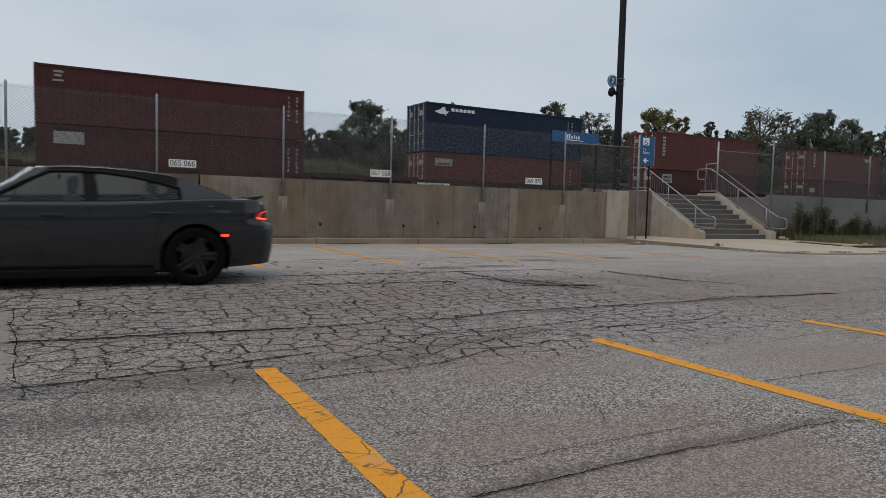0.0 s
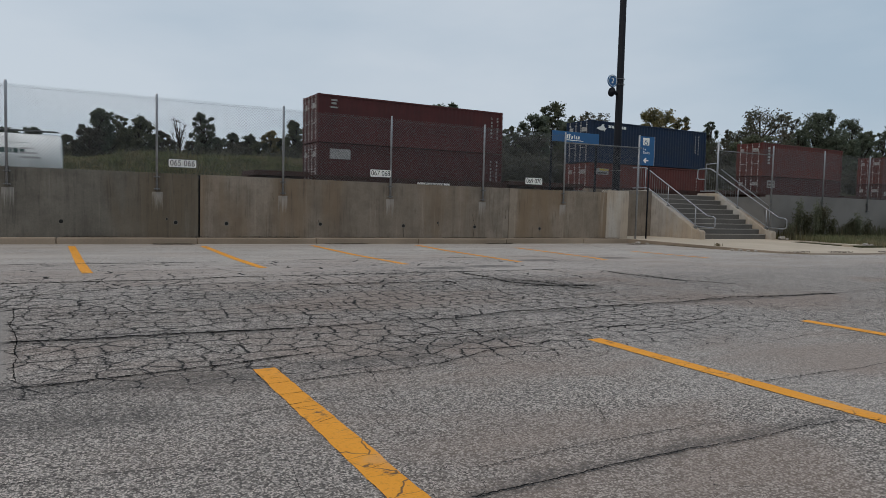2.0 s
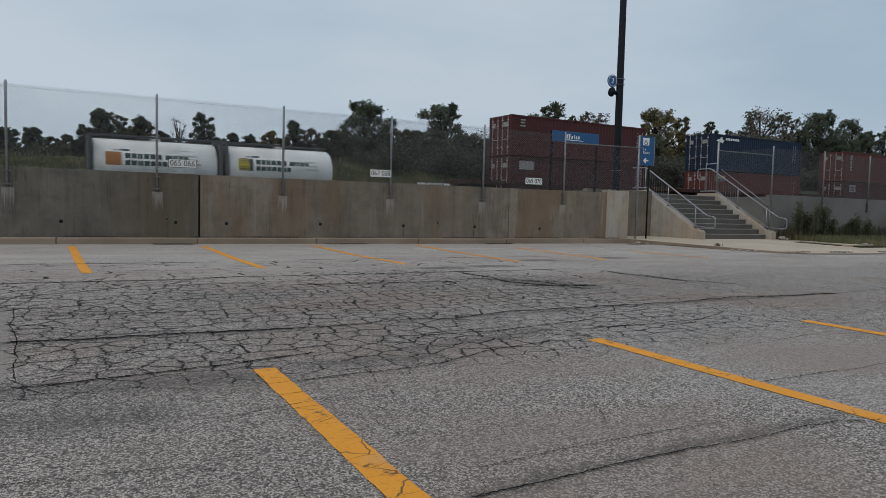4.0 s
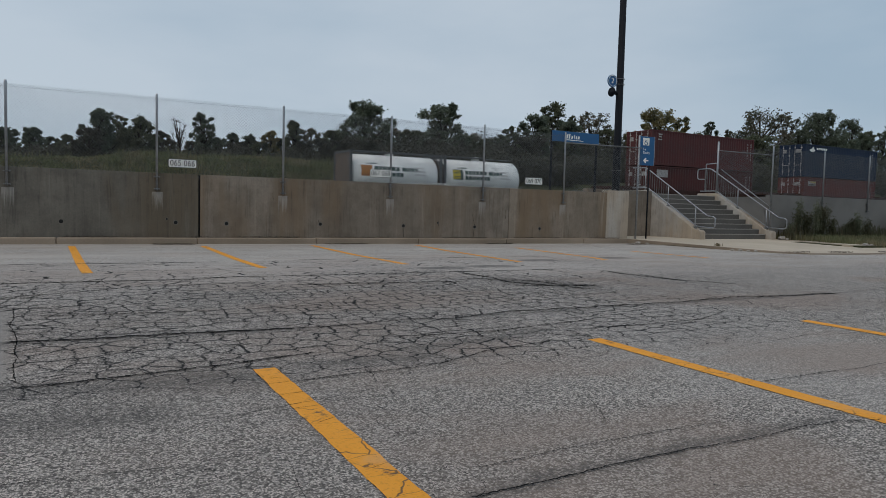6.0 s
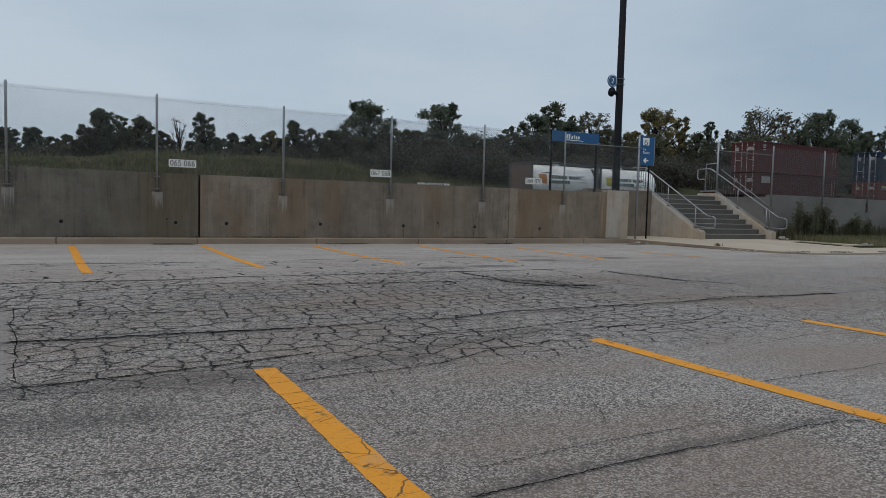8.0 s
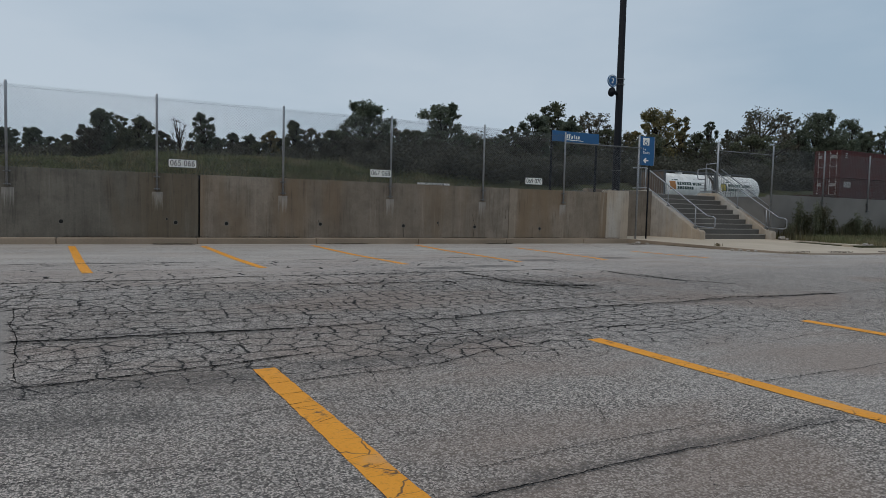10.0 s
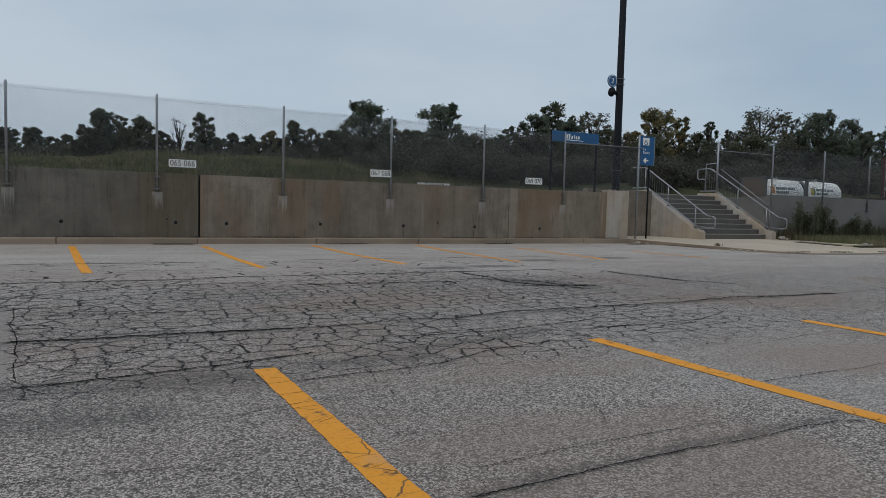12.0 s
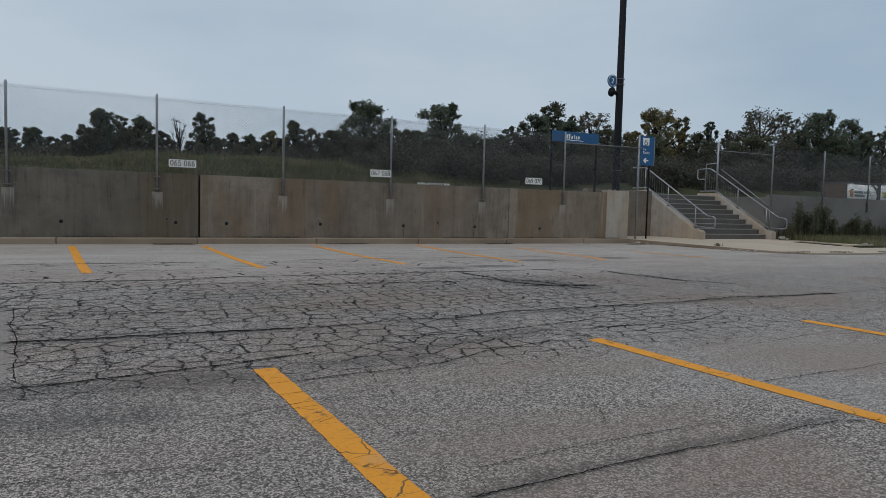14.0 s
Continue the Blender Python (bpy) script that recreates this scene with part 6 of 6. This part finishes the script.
def leaf_mesh(name, centres, size, material, rng, flat=0.25):
    """Small folded leaves, two triangles each side of a rib, at the given centres."""
    n = len(centres)
    a = rng.normal(size=(n, 3))
    a[:, 2] *= 0.7
    a /= np.linalg.norm(a, axis=1)[:, None]
    b = np.cross(a, rng.normal(size=(n, 3)))
    b /= np.linalg.norm(b, axis=1)[:, None]
    c = np.cross(a, b)
    s = size * rng.uniform(0.6, 1.35, (n, 1))
    v = np.empty((n, 4, 3))
    v[:, 0] = centres - a * s * 0.6
    v[:, 1] = centres + b * s * 0.42 + c * s * flat
    v[:, 2] = centres + a * s * 0.6
    v[:, 3] = centres - b * s * 0.42 + c * s * flat
    i = np.arange(n)[:, None] * 4
    f = np.concatenate([i + np.array([0, 1, 2]), i + np.array([0, 2, 3])], axis=1).reshape(-1, 3)
    me = bpy.data.meshes.new(name)
    me.vertices.add(n * 4)
    me.vertices.foreach_set("co", v.reshape(-1))
    me.loops.add(f.size)
    me.loops.foreach_set("vertex_index", f.reshape(-1))
    me.polygons.add(len(f))
    me.polygons.foreach_set("loop_start", np.arange(0, f.size, 3))
    me.update(calc_edges=True)
    me.materials.append(material)
    return me


TREE_WORDS = {"dark": "dense dark green tree on the grassy bank", "olive": "olive green tree with ragged crown on the bank", "gold": "tree with yellowing autumn leaves on the bank",
              "sparse": "thin tree with sparse pale leaves on the bank", "shrub": "dense dark shrub on the grassy bank", "bare": "nearly bare grey tree on the bank"}
# lowest leaves (share of the height), lobes, clumps in a lobe, leaves in a clump, leaf size
TREE_FORM = {"dark": (0.06, 38, 9, 40, 0.22), "olive": (0.05, 34, 9, 38, 0.22), "gold": (0.05, 36, 9, 40, 0.21), "sparse": (0.10, 34, 8, 21, 0.22), "shrub": (0.03, 20, 12, 42, 0.20), "bare": (0.30, 18, 5, 3, 0.15)}


def tree(x, y, top, half, kind, seed):
    """A tapered trunk with limbs that fork to leafy lobes; each lobe is a spray of small clumps with gaps between."""
    rng = np.random.default_rng(seed)
    half *= 1.2
    z0 = terrain(x, y) - 0.15
    h = top - z0
    t = empty("shrub" if kind == "shrub" else "tree", pose(x, y, z0))
    tagged(t, TREE_WORDS[kind], "shrub" if kind == "shrub" else "tree", "trees on the bank")
    low, lobes, clumps, per, size = TREE_FORM[kind]
    bm = bmesh.new()
    r0 = 0.022 * h + 0.04
    lean = rng.uniform(-0.04, 0.04, 2)
    spine = [Vector((lean[0] * h * f + 0.04 * h * math.sin(4 * f + seed) * f, lean[1] * h * f, h * f)) for f in (0, 0.15, 0.35, 0.6, 0.88)]
    tube(spine, r0, 7, bm, radii=[r0 * 1.4, r0, r0 * 0.75, r0 * 0.45, r0 * 0.12])
    pts = []
    for k in range(lobes):
        # widest at three fifths of the height, rounded above
        f = ((k + rng.uniform(0.1, 0.9)) / lobes) ** 0.85
        z = h * (low + (1 - low) * f)
        reach = half * (0.85 + 0.2 * f / 0.62 if f < 0.62 else 1.05 * math.sqrt(max(0.05, 1 - ((f - 0.62) / 0.44) ** 2)))
        rl = half * rng.uniform(0.22, 0.46) * (1.0 if f < 0.6 else 0.72)
        a = 2.4 * k + rng.uniform(-0.5, 0.5)
        q = max(0.0, reach - rl) * rng.uniform(0.3, 1.12)
        c = Vector((q * math.cos(a) + lean[0] * z, q * math.sin(a), min(z, h - rl * 0.75)))
        s = spine[1].lerp(spine[4], min(1.0, max(0.0, f * 0.75)))
        m = s.lerp(c, 0.55) + Vector((0, 0, -0.03 * h))
        tube([s, m, c], 0.02, 5, bm, radii=[r0 * 0.45, r0 * 0.28, r0 * 0.10])
        for _ in range(clumps):
            d = Vector(rng.normal(size=3)).normalized()
            e = c + Vector((d.x, d.y, d.z * 0.75)) * rl * rng.uniform(0.45, 1.0)
            e.z = min(e.z, h - 0.1)
            tube([m.lerp(c, 0.7), e], 0.01, 4, bm, radii=[r0 * 0.12, r0 * 0.03])
            v = rng.normal(size=(per, 3))
            v /= np.linalg.norm(v, axis=1)[:, None]
            v *= rl * rng.uniform(0.36, 0.56) * np.abs(rng.normal(0.7, 0.40, (per, 1)))
            v[:, 2] *= 0.75
            pts.append(v + np.array(e))
    part("trunk", bm, M_BARK, t, "grey-brown trunk and limbs")
    put("crown", leaf_mesh("crown", np.concatenate(pts), size * (0.72 + 0.11 * half), M_LEAF[kind], rng), t, "leafy crown")
    return t


def blades(name, spots, tall, material, rng, wide=0.02, lean=0.35):
    """Bent grass blades: two triangles and a tip each, from spots (x, y, z)."""
    n = len(spots)
    h = tall * rng.uniform(0.45, 1.15, n)
    ang = rng.uniform(0, 2 * np.pi, n)
    dx, dy = np.cos(ang), np.sin(ang)
    l = lean * h * rng.uniform(0.2, 1.0, n)
    w = wide * rng.uniform(0.6, 1.3, n)
    v = np.empty((n, 5, 3))
    p = np.asarray(spots)
    v[:, 0] = p + np.stack([-dy * w, dx * w, np.zeros(n) - 0.05], 1)
    v[:, 1] = p + np.stack([dy * w, -dx * w, np.zeros(n) - 0.05], 1)
    v[:, 2] = p + np.stack([dx * l * 0.35 + dy * w * 0.8, dy * l * 0.35 - dx * w * 0.8, h * 0.6], 1)
    v[:, 3] = p + np.stack([dx * l * 0.35 - dy * w * 0.8, dy * l * 0.35 + dx * w * 0.8, h * 0.6], 1)
    v[:, 4] = p + np.stack([dx * l, dy * l, h], 1)
    i = np.arange(n)[:, None] * 5
    f = np.concatenate([i + np.array([0, 1, 2]), i + np.array([0, 2, 3]), i + np.array([3, 2, 4])], axis=1).reshape(-1, 3)
    me = bpy.data.meshes.new(name)
    me.vertices.add(n * 5)
    me.vertices.foreach_set("co", v.reshape(-1))
    me.loops.add(f.size)
    me.loops.foreach_set("vertex_index", f.reshape(-1))
    me.polygons.add(len(f))
    me.polygons.foreach_set("loop_start", np.arange(0, f.size, 3))
    me.update(calc_edges=True)
    me.materials.append(material)
    return put(name, me)


def plants():
    rows = [
        (-10.6, 92.0, 9.1, 1.6, "dark"),
        (-8.3, 97.0, 9.8, 1.4, "dark"),
        (-7.3, 80.0, 5.5, 1.5, "shrub"),
        (-6.4, 83.0, 5.5, 1.1, "shrub"),
        (-6.4, 101.0, 9.1, 1.2, "olive"),
        (-4.3, 95.0, 9.0, 1.1, "olive"),
        (-0.9, 92.0, 12.1, 1.9, "dark"),
        (-1.6, 84.0, 9.0, 1.8, "shrub"),
        (1.6, 98.0, 12.2, 1.3, "olive"),
        (4.0, 94.0, 11.8, 2.0, "olive"),
        (6.8, 99.0, 10.7, 1.2, "sparse"),
        (8.8, 95.0, 12.4, 1.4, "bare"),
        (11.3, 91.0, 12.5, 1.5, "dark"),
        (14.4, 100.0, 10.4, 1.1, "dark"),
        (17.0, 104.0, 11.6, 1.5, "dark"),
        (18.8, 100.0, 11.1, 1.5, "dark"),
        (21.5, 97.0, 11.6, 1.6, "gold"),
        (23.5, 93.0, 12.8, 1.5, "olive"),
        (28.0, 101.0, 12.9, 1.7, "sparse"),
        (28.5, 90.0, 11.5, 2.4, "olive"),
        (26.0, 86.0, 10.0, 1.7, "shrub"),
        (33.2, 90.0, 15.9, 3.8, "dark"),
        (30.1, 84.0, 10.1, 3.0, "shrub"),
        (41.9, 99.0, 13.7, 1.2, "sparse"),
        (42.1, 95.0, 13.2, 1.9, "olive"),
        (45.9, 91.0, 17.0, 3.8, "dark"),
        (41.9, 84.0, 10.5, 3.2, "shrub"),
        (56.0, 98.0, 13.8, 2.1, "sparse"),
        (62.8, 97.0, 15.5, 2.0, "olive"),
        (62.8, 90.0, 16.8, 3.1, "dark"),
        (70.2, 95.0, 20.0, 3.0, "olive"),
        (57.4, 85.0, 12.6, 3.5, "shrub"),
        (68.4, 88.0, 15.9, 2.4, "dark"),
        (79.1, 96.0, 19.1, 3.5, "sparse"),
        (90.2, 99.0, 16.6, 1.6, "sparse"),
        (90.4, 91.0, 20.3, 4.6, "gold"),
        (100.4, 95.0, 20.1, 2.7, "gold"),
        (83.7, 86.0, 14.6, 3.3, "olive"),
        (110.7, 97.0, 20.4, 1.7, "dark"),
        (118.9, 99.0, 19.5, 1.8, "sparse"),
        (121.5, 93.0, 23.4, 5.9, "sparse"),
        (134.7, 97.0, 23.6, 3.5, "sparse"),
        (112.9, 88.0, 16.9, 4.4, "olive"),
        (137.4, 91.0, 24.0, 4.9, "dark"),
        (154.2, 95.0, 24.2, 4.2, "dark"),
        (137.1, 87.0, 18.6, 5.0, "dark"),
        (169.5, 99.0, 23.1, 2.0, "olive"),
        (166.6, 94.0, 22.3, 2.4, "dark"),
        (168.6, 92.0, 24.0, 3.5, "dark"),
        (-5.0, 88.0, 6.8, 1.4, "shrub"),
        (-3.4, 90.0, 7.5, 1.5, "olive"),
        (0.4, 96.0, 9.6, 1.7, "olive"),
        (2.8, 98.0, 10.3, 2.0, "olive"),
        (5.6, 96.0, 9.7, 1.5, "olive"),
        (7.4, 93.0, 8.9, 1.3, "shrub"),
        (10.5, 97.0, 9.4, 1.2, "sparse"),
        (16.1, 92.0, 9.2, 2.0, "shrub"),
        (19.8, 97.0, 9.9, 1.6, "olive"),
        (23.3, 98.0, 10.7, 1.7, "olive"),
        (24.6, 92.0, 10.0, 1.7, "shrub"),
        (32.5, 97.0, 12.5, 1.9, "olive"),
        (38.1, 95.0, 12.4, 1.9, "dark"),
        (44.8, 96.0, 13.3, 1.8, "olive"),
        (50.9, 93.0, 12.8, 2.2, "olive"),
        (53.8, 90.0, 12.2, 2.3, "olive"),
        (57.8, 93.0, 13.3, 1.9, "dark"),
        (70.8, 93.0, 16.9, 2.9, "dark"),
        (80.1, 92.0, 16.0, 2.6, "olive"),
        (88.4, 94.0, 16.4, 2.1, "gold"),
        (101.9, 92.0, 16.9, 2.4, "olive"),
        (116.3, 94.0, 18.6, 3.0, "sparse"),
        (133.2, 92.0, 19.7, 2.9, "dark"),
        (152.0, 90.0, 20.2, 3.1, "dark"),
    ]
    for k, (x, y, top, half, kind) in enumerate(rows):
        tree(x, y, top, half, kind, 100 + k)
    rng = np.random.default_rng(8)
    # thicket under and behind the trees: its top line rises and falls along the bank
    pts = []
    for k in range(430):
        x = -22 + 190 * rng.uniform(0, 1) ** 0.85
        y = 84 + 0.06 * max(0, x) + rng.uniform(-3, 16)
        z = terrain(x, y)
        wave = 0.5 + 0.5 * noise.noise(Vector((x * 0.09, 2.2, 0.0)))
        far = 0.456 * x + 0.89 * y
        rise = (0.070 + 0.022 * wave) if x < 25 else (0.098 + 0.028 * wave)
        top = max(1.5, 1.03 + far * rise * rng.uniform(0.9, 1.04) - z)
        r = 1.1 + 0.6 * rng.uniform() + 0.008 * max(0, x)
        m = 640
        d = rng.normal(size=(m, 3))
        d /= np.linalg.norm(d, axis=1)[:, None]
        q = d * rng.uniform(0.35, 1.08, (m, 1)) * np.array((r * 1.2, r, top * 0.52))
        q[:, 2] = np.abs(q[:, 2] + top * 0.48)
        pts.append(q + np.array((x, y, z)))
    thicket = put("thicket", leaf_mesh("thicket", np.concatenate(pts), 0.26, M_LEAF["shrub"], rng))
    tagged(thicket, "dense dark green undergrowth behind the railway", "undergrowth", kind="stuff")
    # nearer bushes along the far side of the track, low enough to be topped by the trees
    pts = []
    for k in range(210):
        x = rng.uniform(20, 118)
        y = 48 + 0.0645 * x + rng.uniform(0, 9)
        z = terrain(x, y)
        top = rng.uniform(1.4, 3.0) + 0.012 * x
        r = rng.uniform(0.8, 1.5)
        m = 420
        d = rng.normal(size=(m, 3))
        d /= np.linalg.norm(d, axis=1)[:, None]
        q = d * rng.uniform(0.4, 1.1, (m, 1)) * np.array((r * 1.2, r, top * 0.55))
        q[:, 2] = np.abs(q[:, 2] + top * 0.45)
        pts.append(q + np.array((x, y, z)))
    bushes = put("bushes", leaf_mesh("bushes", np.concatenate(pts), 0.22, M_LEAF["shrub"], rng))
    tagged(bushes, "dark bushes beside the railway track", "bushes", kind="stuff")
    # rough grass on the bank
    spots = []
    while len(spots) < 46000:
        x = rng.uniform(-14, 30)
        y = 43 + 0.0645 * x + rng.uniform(0, 1) ** 1.2 * 16
        spots.append((x, y, terrain(x, y)))
    tagged(blades("bank_grass", spots, 0.30, M_GRASS, rng, 0.022, 1.1), "rough green and straw-coloured grass on the bank", "grass", kind="stuff")
    tall_spots = [spots[k] for k in rng.integers(0, len(spots), 9000) if noise.noise(Vector((spots[k][0] * 0.3, spots[k][1] * 0.3, 9.1))) > 0.0]
    tagged(blades("tall_bank_grass", tall_spots, 0.75, M_GRASS, rng, 0.022, 0.5), "tufts of taller seeding grass on the bank", "grass", kind="stuff")
    # broad-leaved weeds in drifts over the same bank
    cover = np.array(spots)[rng.integers(0, len(spots), 42000)] + rng.normal(size=(42000, 3)) * np.array((0.25, 0.25, 0.06)) + np.array((0, 0, 0.12))
    keep = np.array([noise.noise(Vector((a * 0.23, b * 0.23, 1.7))) > -0.12 for a, b, _ in cover])
    tagged(put("bank_weeds", leaf_mesh("bank_weeds", cover[keep], 0.13, M_GRASS, rng)), "low broad-leaved weeds drifting over the bank", "weeds", kind="stuff")
    # weeds and grass between the pavement and the wall past the steps
    spots, tall = [], []
    while len(spots) < 24000:
        x = rng.uniform(22.8, 46)
        y = rng.uniform(13.2, 17.4)
        if y < 15.3 and x < 23.3 + 0.3 * (15.3 - y) or (x < 23.75 and y > 15.3):
            continue
        z = 0.10 + 0.12 * (y - 13.4) / 4
        (tall if y > 16.2 and rng.uniform() < 0.35 else spots).append((x, y, z))
    tagged(blades("verge_grass", spots, 0.24, M_GRASS, rng, 0.012, 0.7), "rough grass along the pavement edge", "grass", kind="stuff")
    tagged(blades("tall_weeds", tall, 0.6, M_WEED, rng, 0.014, 0.25), "tall green weeds against the concrete wall", "weeds", kind="stuff")
    soil = part("verge", box(22.75, 13.3, -0.25, 70, 17.43, 0.12), M_BANK)
    tagged(soil, "grassy earth verge below the wall", "verge", kind="structure")
    # stalky weed plants
    for k in range(26):
        x = rng.uniform(24.0, 40) if k > 13 else rng.uniform(24.2, 29.5)
        y = rng.uniform(16.2, 17.25)
        if k < 7:
            x, y = 24.05 + rng.uniform(0, 2.4), 17.05 - rng.uniform(0, 0.5)
        w = empty("weed_plant", pose(x, y, 0.2))
        tagged(w, "leafy tall weed growing by the wall", "weed", "weeds by the wall")
        hgt = rng.uniform(0.55, 1.35) + (0.3 if 24.2 < x < 26.5 else 0)
        bm = bmesh.new()
        pts = []
        for j in range(4):
            e = Vector((rng.normal() * 0.16, rng.normal() * 0.1, hgt * rng.uniform(0.75, 1.0)))
            mid = Vector((e.x * 0.4, e.y * 0.4, e.z * 0.55))
            tube([(0, 0, -0.1), mid, e], 0.008, 4, bm, radii=[0.012, 0.008, 0.003])
            for q in range(200):
                f = rng.uniform(0.25, 1.02)
                pts.append(np.array(mid.lerp(e, max(0, f * 2 - 1)) if f > 0.5 else Vector((0, 0, 0)).lerp(mid, f * 2)) + rng.normal(size=3) * 0.07)
        part("stalks", bm, M_WEED, w)
        put("leaves", leaf_mesh("leaves", np.array(pts), 0.042, M_WEED if k % 2 else M_LEAF["olive"], rng), w)


plants()


# ---------------------------------------------------------------- litter along the kerb
def litter():
    rng = np.random.default_rng(21)
    M_LEAFLITTER = plain("dry_leaf_litter", (0.10, 0.082, 0.062), 0.9, 0, 0.4, 12)
    M_RUBBLE = plain("broken_concrete", (0.36, 0.33, 0.29), 0.9, 0, 0.2, 15, 0.3, 0.4)
    # drifts of soil and dry leaves in the gutter; by the pavement they stand for its dark edge gap
    for x0, x1, y, nn in ((1.0, 1.9, 16.98, 240), (5.2, 6.4, 16.98, 260), (10.2, 11.2, 16.98, 200), (-3.6, -2.4, 16.98, 200), (15.4, 16.6, 16.6, 420), (16.55, 16.75, 14.9, 180), (16.5, 16.62, 15.9, 130), (17.2, 18.0, 11.98, 90), (18.7, 19.5, 11.80, 120), (20.9, 22.0, 11.66, 150), (22.9, 24.5, 11.55, 200)):
        pts = np.stack([rng.uniform(x0, x1, nn), y + rng.normal(size=nn) * (0.07 if x1 - x0 > 0.5 else 0.35), (0.055 if y < 13 else 0.006) + np.abs(rng.normal(size=nn)) * 0.006], 1)
        ob = put("leaf_litter", leaf_mesh("leaf_litter", pts, 0.032, M_LEAFLITTER, rng, 0.08))
        tagged(ob, "dark leaf drift in the gutter, standing for the gap at the pavement edge", "leaf litter", kind="stuff")

    for x0, x1 in ((-3.2, -2.2), (-0.9, 0.3), (1.9, 2.3), (3.0, 4.6), (5.6, 7.2), (8.9, 10.4), (11.4, 13.2), (14.4, 15.7)):
        nn = int(130 * (x1 - x0))
        pts = np.stack([rng.uniform(x0, x1, nn), WALL_Y - 0.035 + np.abs(rng.normal(size=nn)) * -0.025, KERB_H + 0.012 + np.abs(rng.normal(size=nn)) * 0.010], 1)
        ob = put("leaf_litter", leaf_mesh("leaf_litter", pts, 0.026, M_LEAFLITTER, rng, 0.08))
        tagged(ob, "thin line of dirt and leaves at the foot of the wall", "leaf litter", kind="stuff")

    def lump(x, y, z, s):
        bm = bmesh.new()
        bmesh.ops.create_icosphere(bm, subdivisions=2, radius=s)
        for v in bm.verts:
            v.co += v.co.normalized() * s * 0.45 * noise.noise(v.co * (1.6 / s) + Vector((x, y, 0)))
            v.co.z *= 0.6
        ob = part("rubble_stone", bm, M_RUBBLE)
        ob.matrix_basis = pose(x, y, z + s * 0.45, 0, 0, x * 77)
        tagged(ob, "broken lump of pale concrete on the ground", "stone", "broken stones by the kerb")

    for x, y, z, s in ((16.0, 16.75, 0.0, 0.09), (16.25, 16.6, 0.0, 0.06), (15.75, 16.7, 0.0, 0.05), (23.75, 17.0, 0.15, 0.14), (23.95, 16.85, 0.13, 0.10), (23.7, 16.75, 0.15, 0.07),
                       (16.5, 13.4, 0.0, 0.05), (16.6, 13.2, 0.0, 0.06), (16.75, 13.05, 0.0, 0.045), (16.9, 12.9, 0.0, 0.06), (17.0, 12.7, 0.0, 0.05), (23.2, 13.45, 0.11, 0.10), (23.6, 13.5, 0.11, 0.07), (24.4, 13.4, 0.11, 0.09), (25.4, 13.45, 0.11, 0.07), (26.6, 13.5, 0.1, 0.09)):
        lump(x, y, z, s)
    # tuft of dry weed by the pavement corner
    spots = np.stack([16.95 + rng.normal(size=50) * 0.06, 14.3 + rng.normal(size=50) * 0.05, np.full(50, 0.1)], 1)
    tagged(blades("weed_tuft", spots, 0.10, M_STRAW, rng, 0.006, 0.9), "dry weed tuft in the pavement joint", "weed", kind="stuff")


litter()


# ---------------------------------------------------------------- movement



def motions():
    times = [0.5 * k for k in range(29)]
    for ob, s0 in train_things:
        walk(ob, [(t, train_pose(t, s0)) for t in times])
    walk(car, [(t, pose(CAR_X0 - CAR_SPEED * t, CAR_Y, 0)) for t in times])
    turn = math.degrees(CAR_SPEED / WHEEL_R)
    fine = [t / 6 for t in range(85)]
    for wheel, x, y in car_wheels:
        walk(wheel, [(t, pose(x, y, WHEEL_R, 0, -turn * t, 0)) for t in fine])


motions()
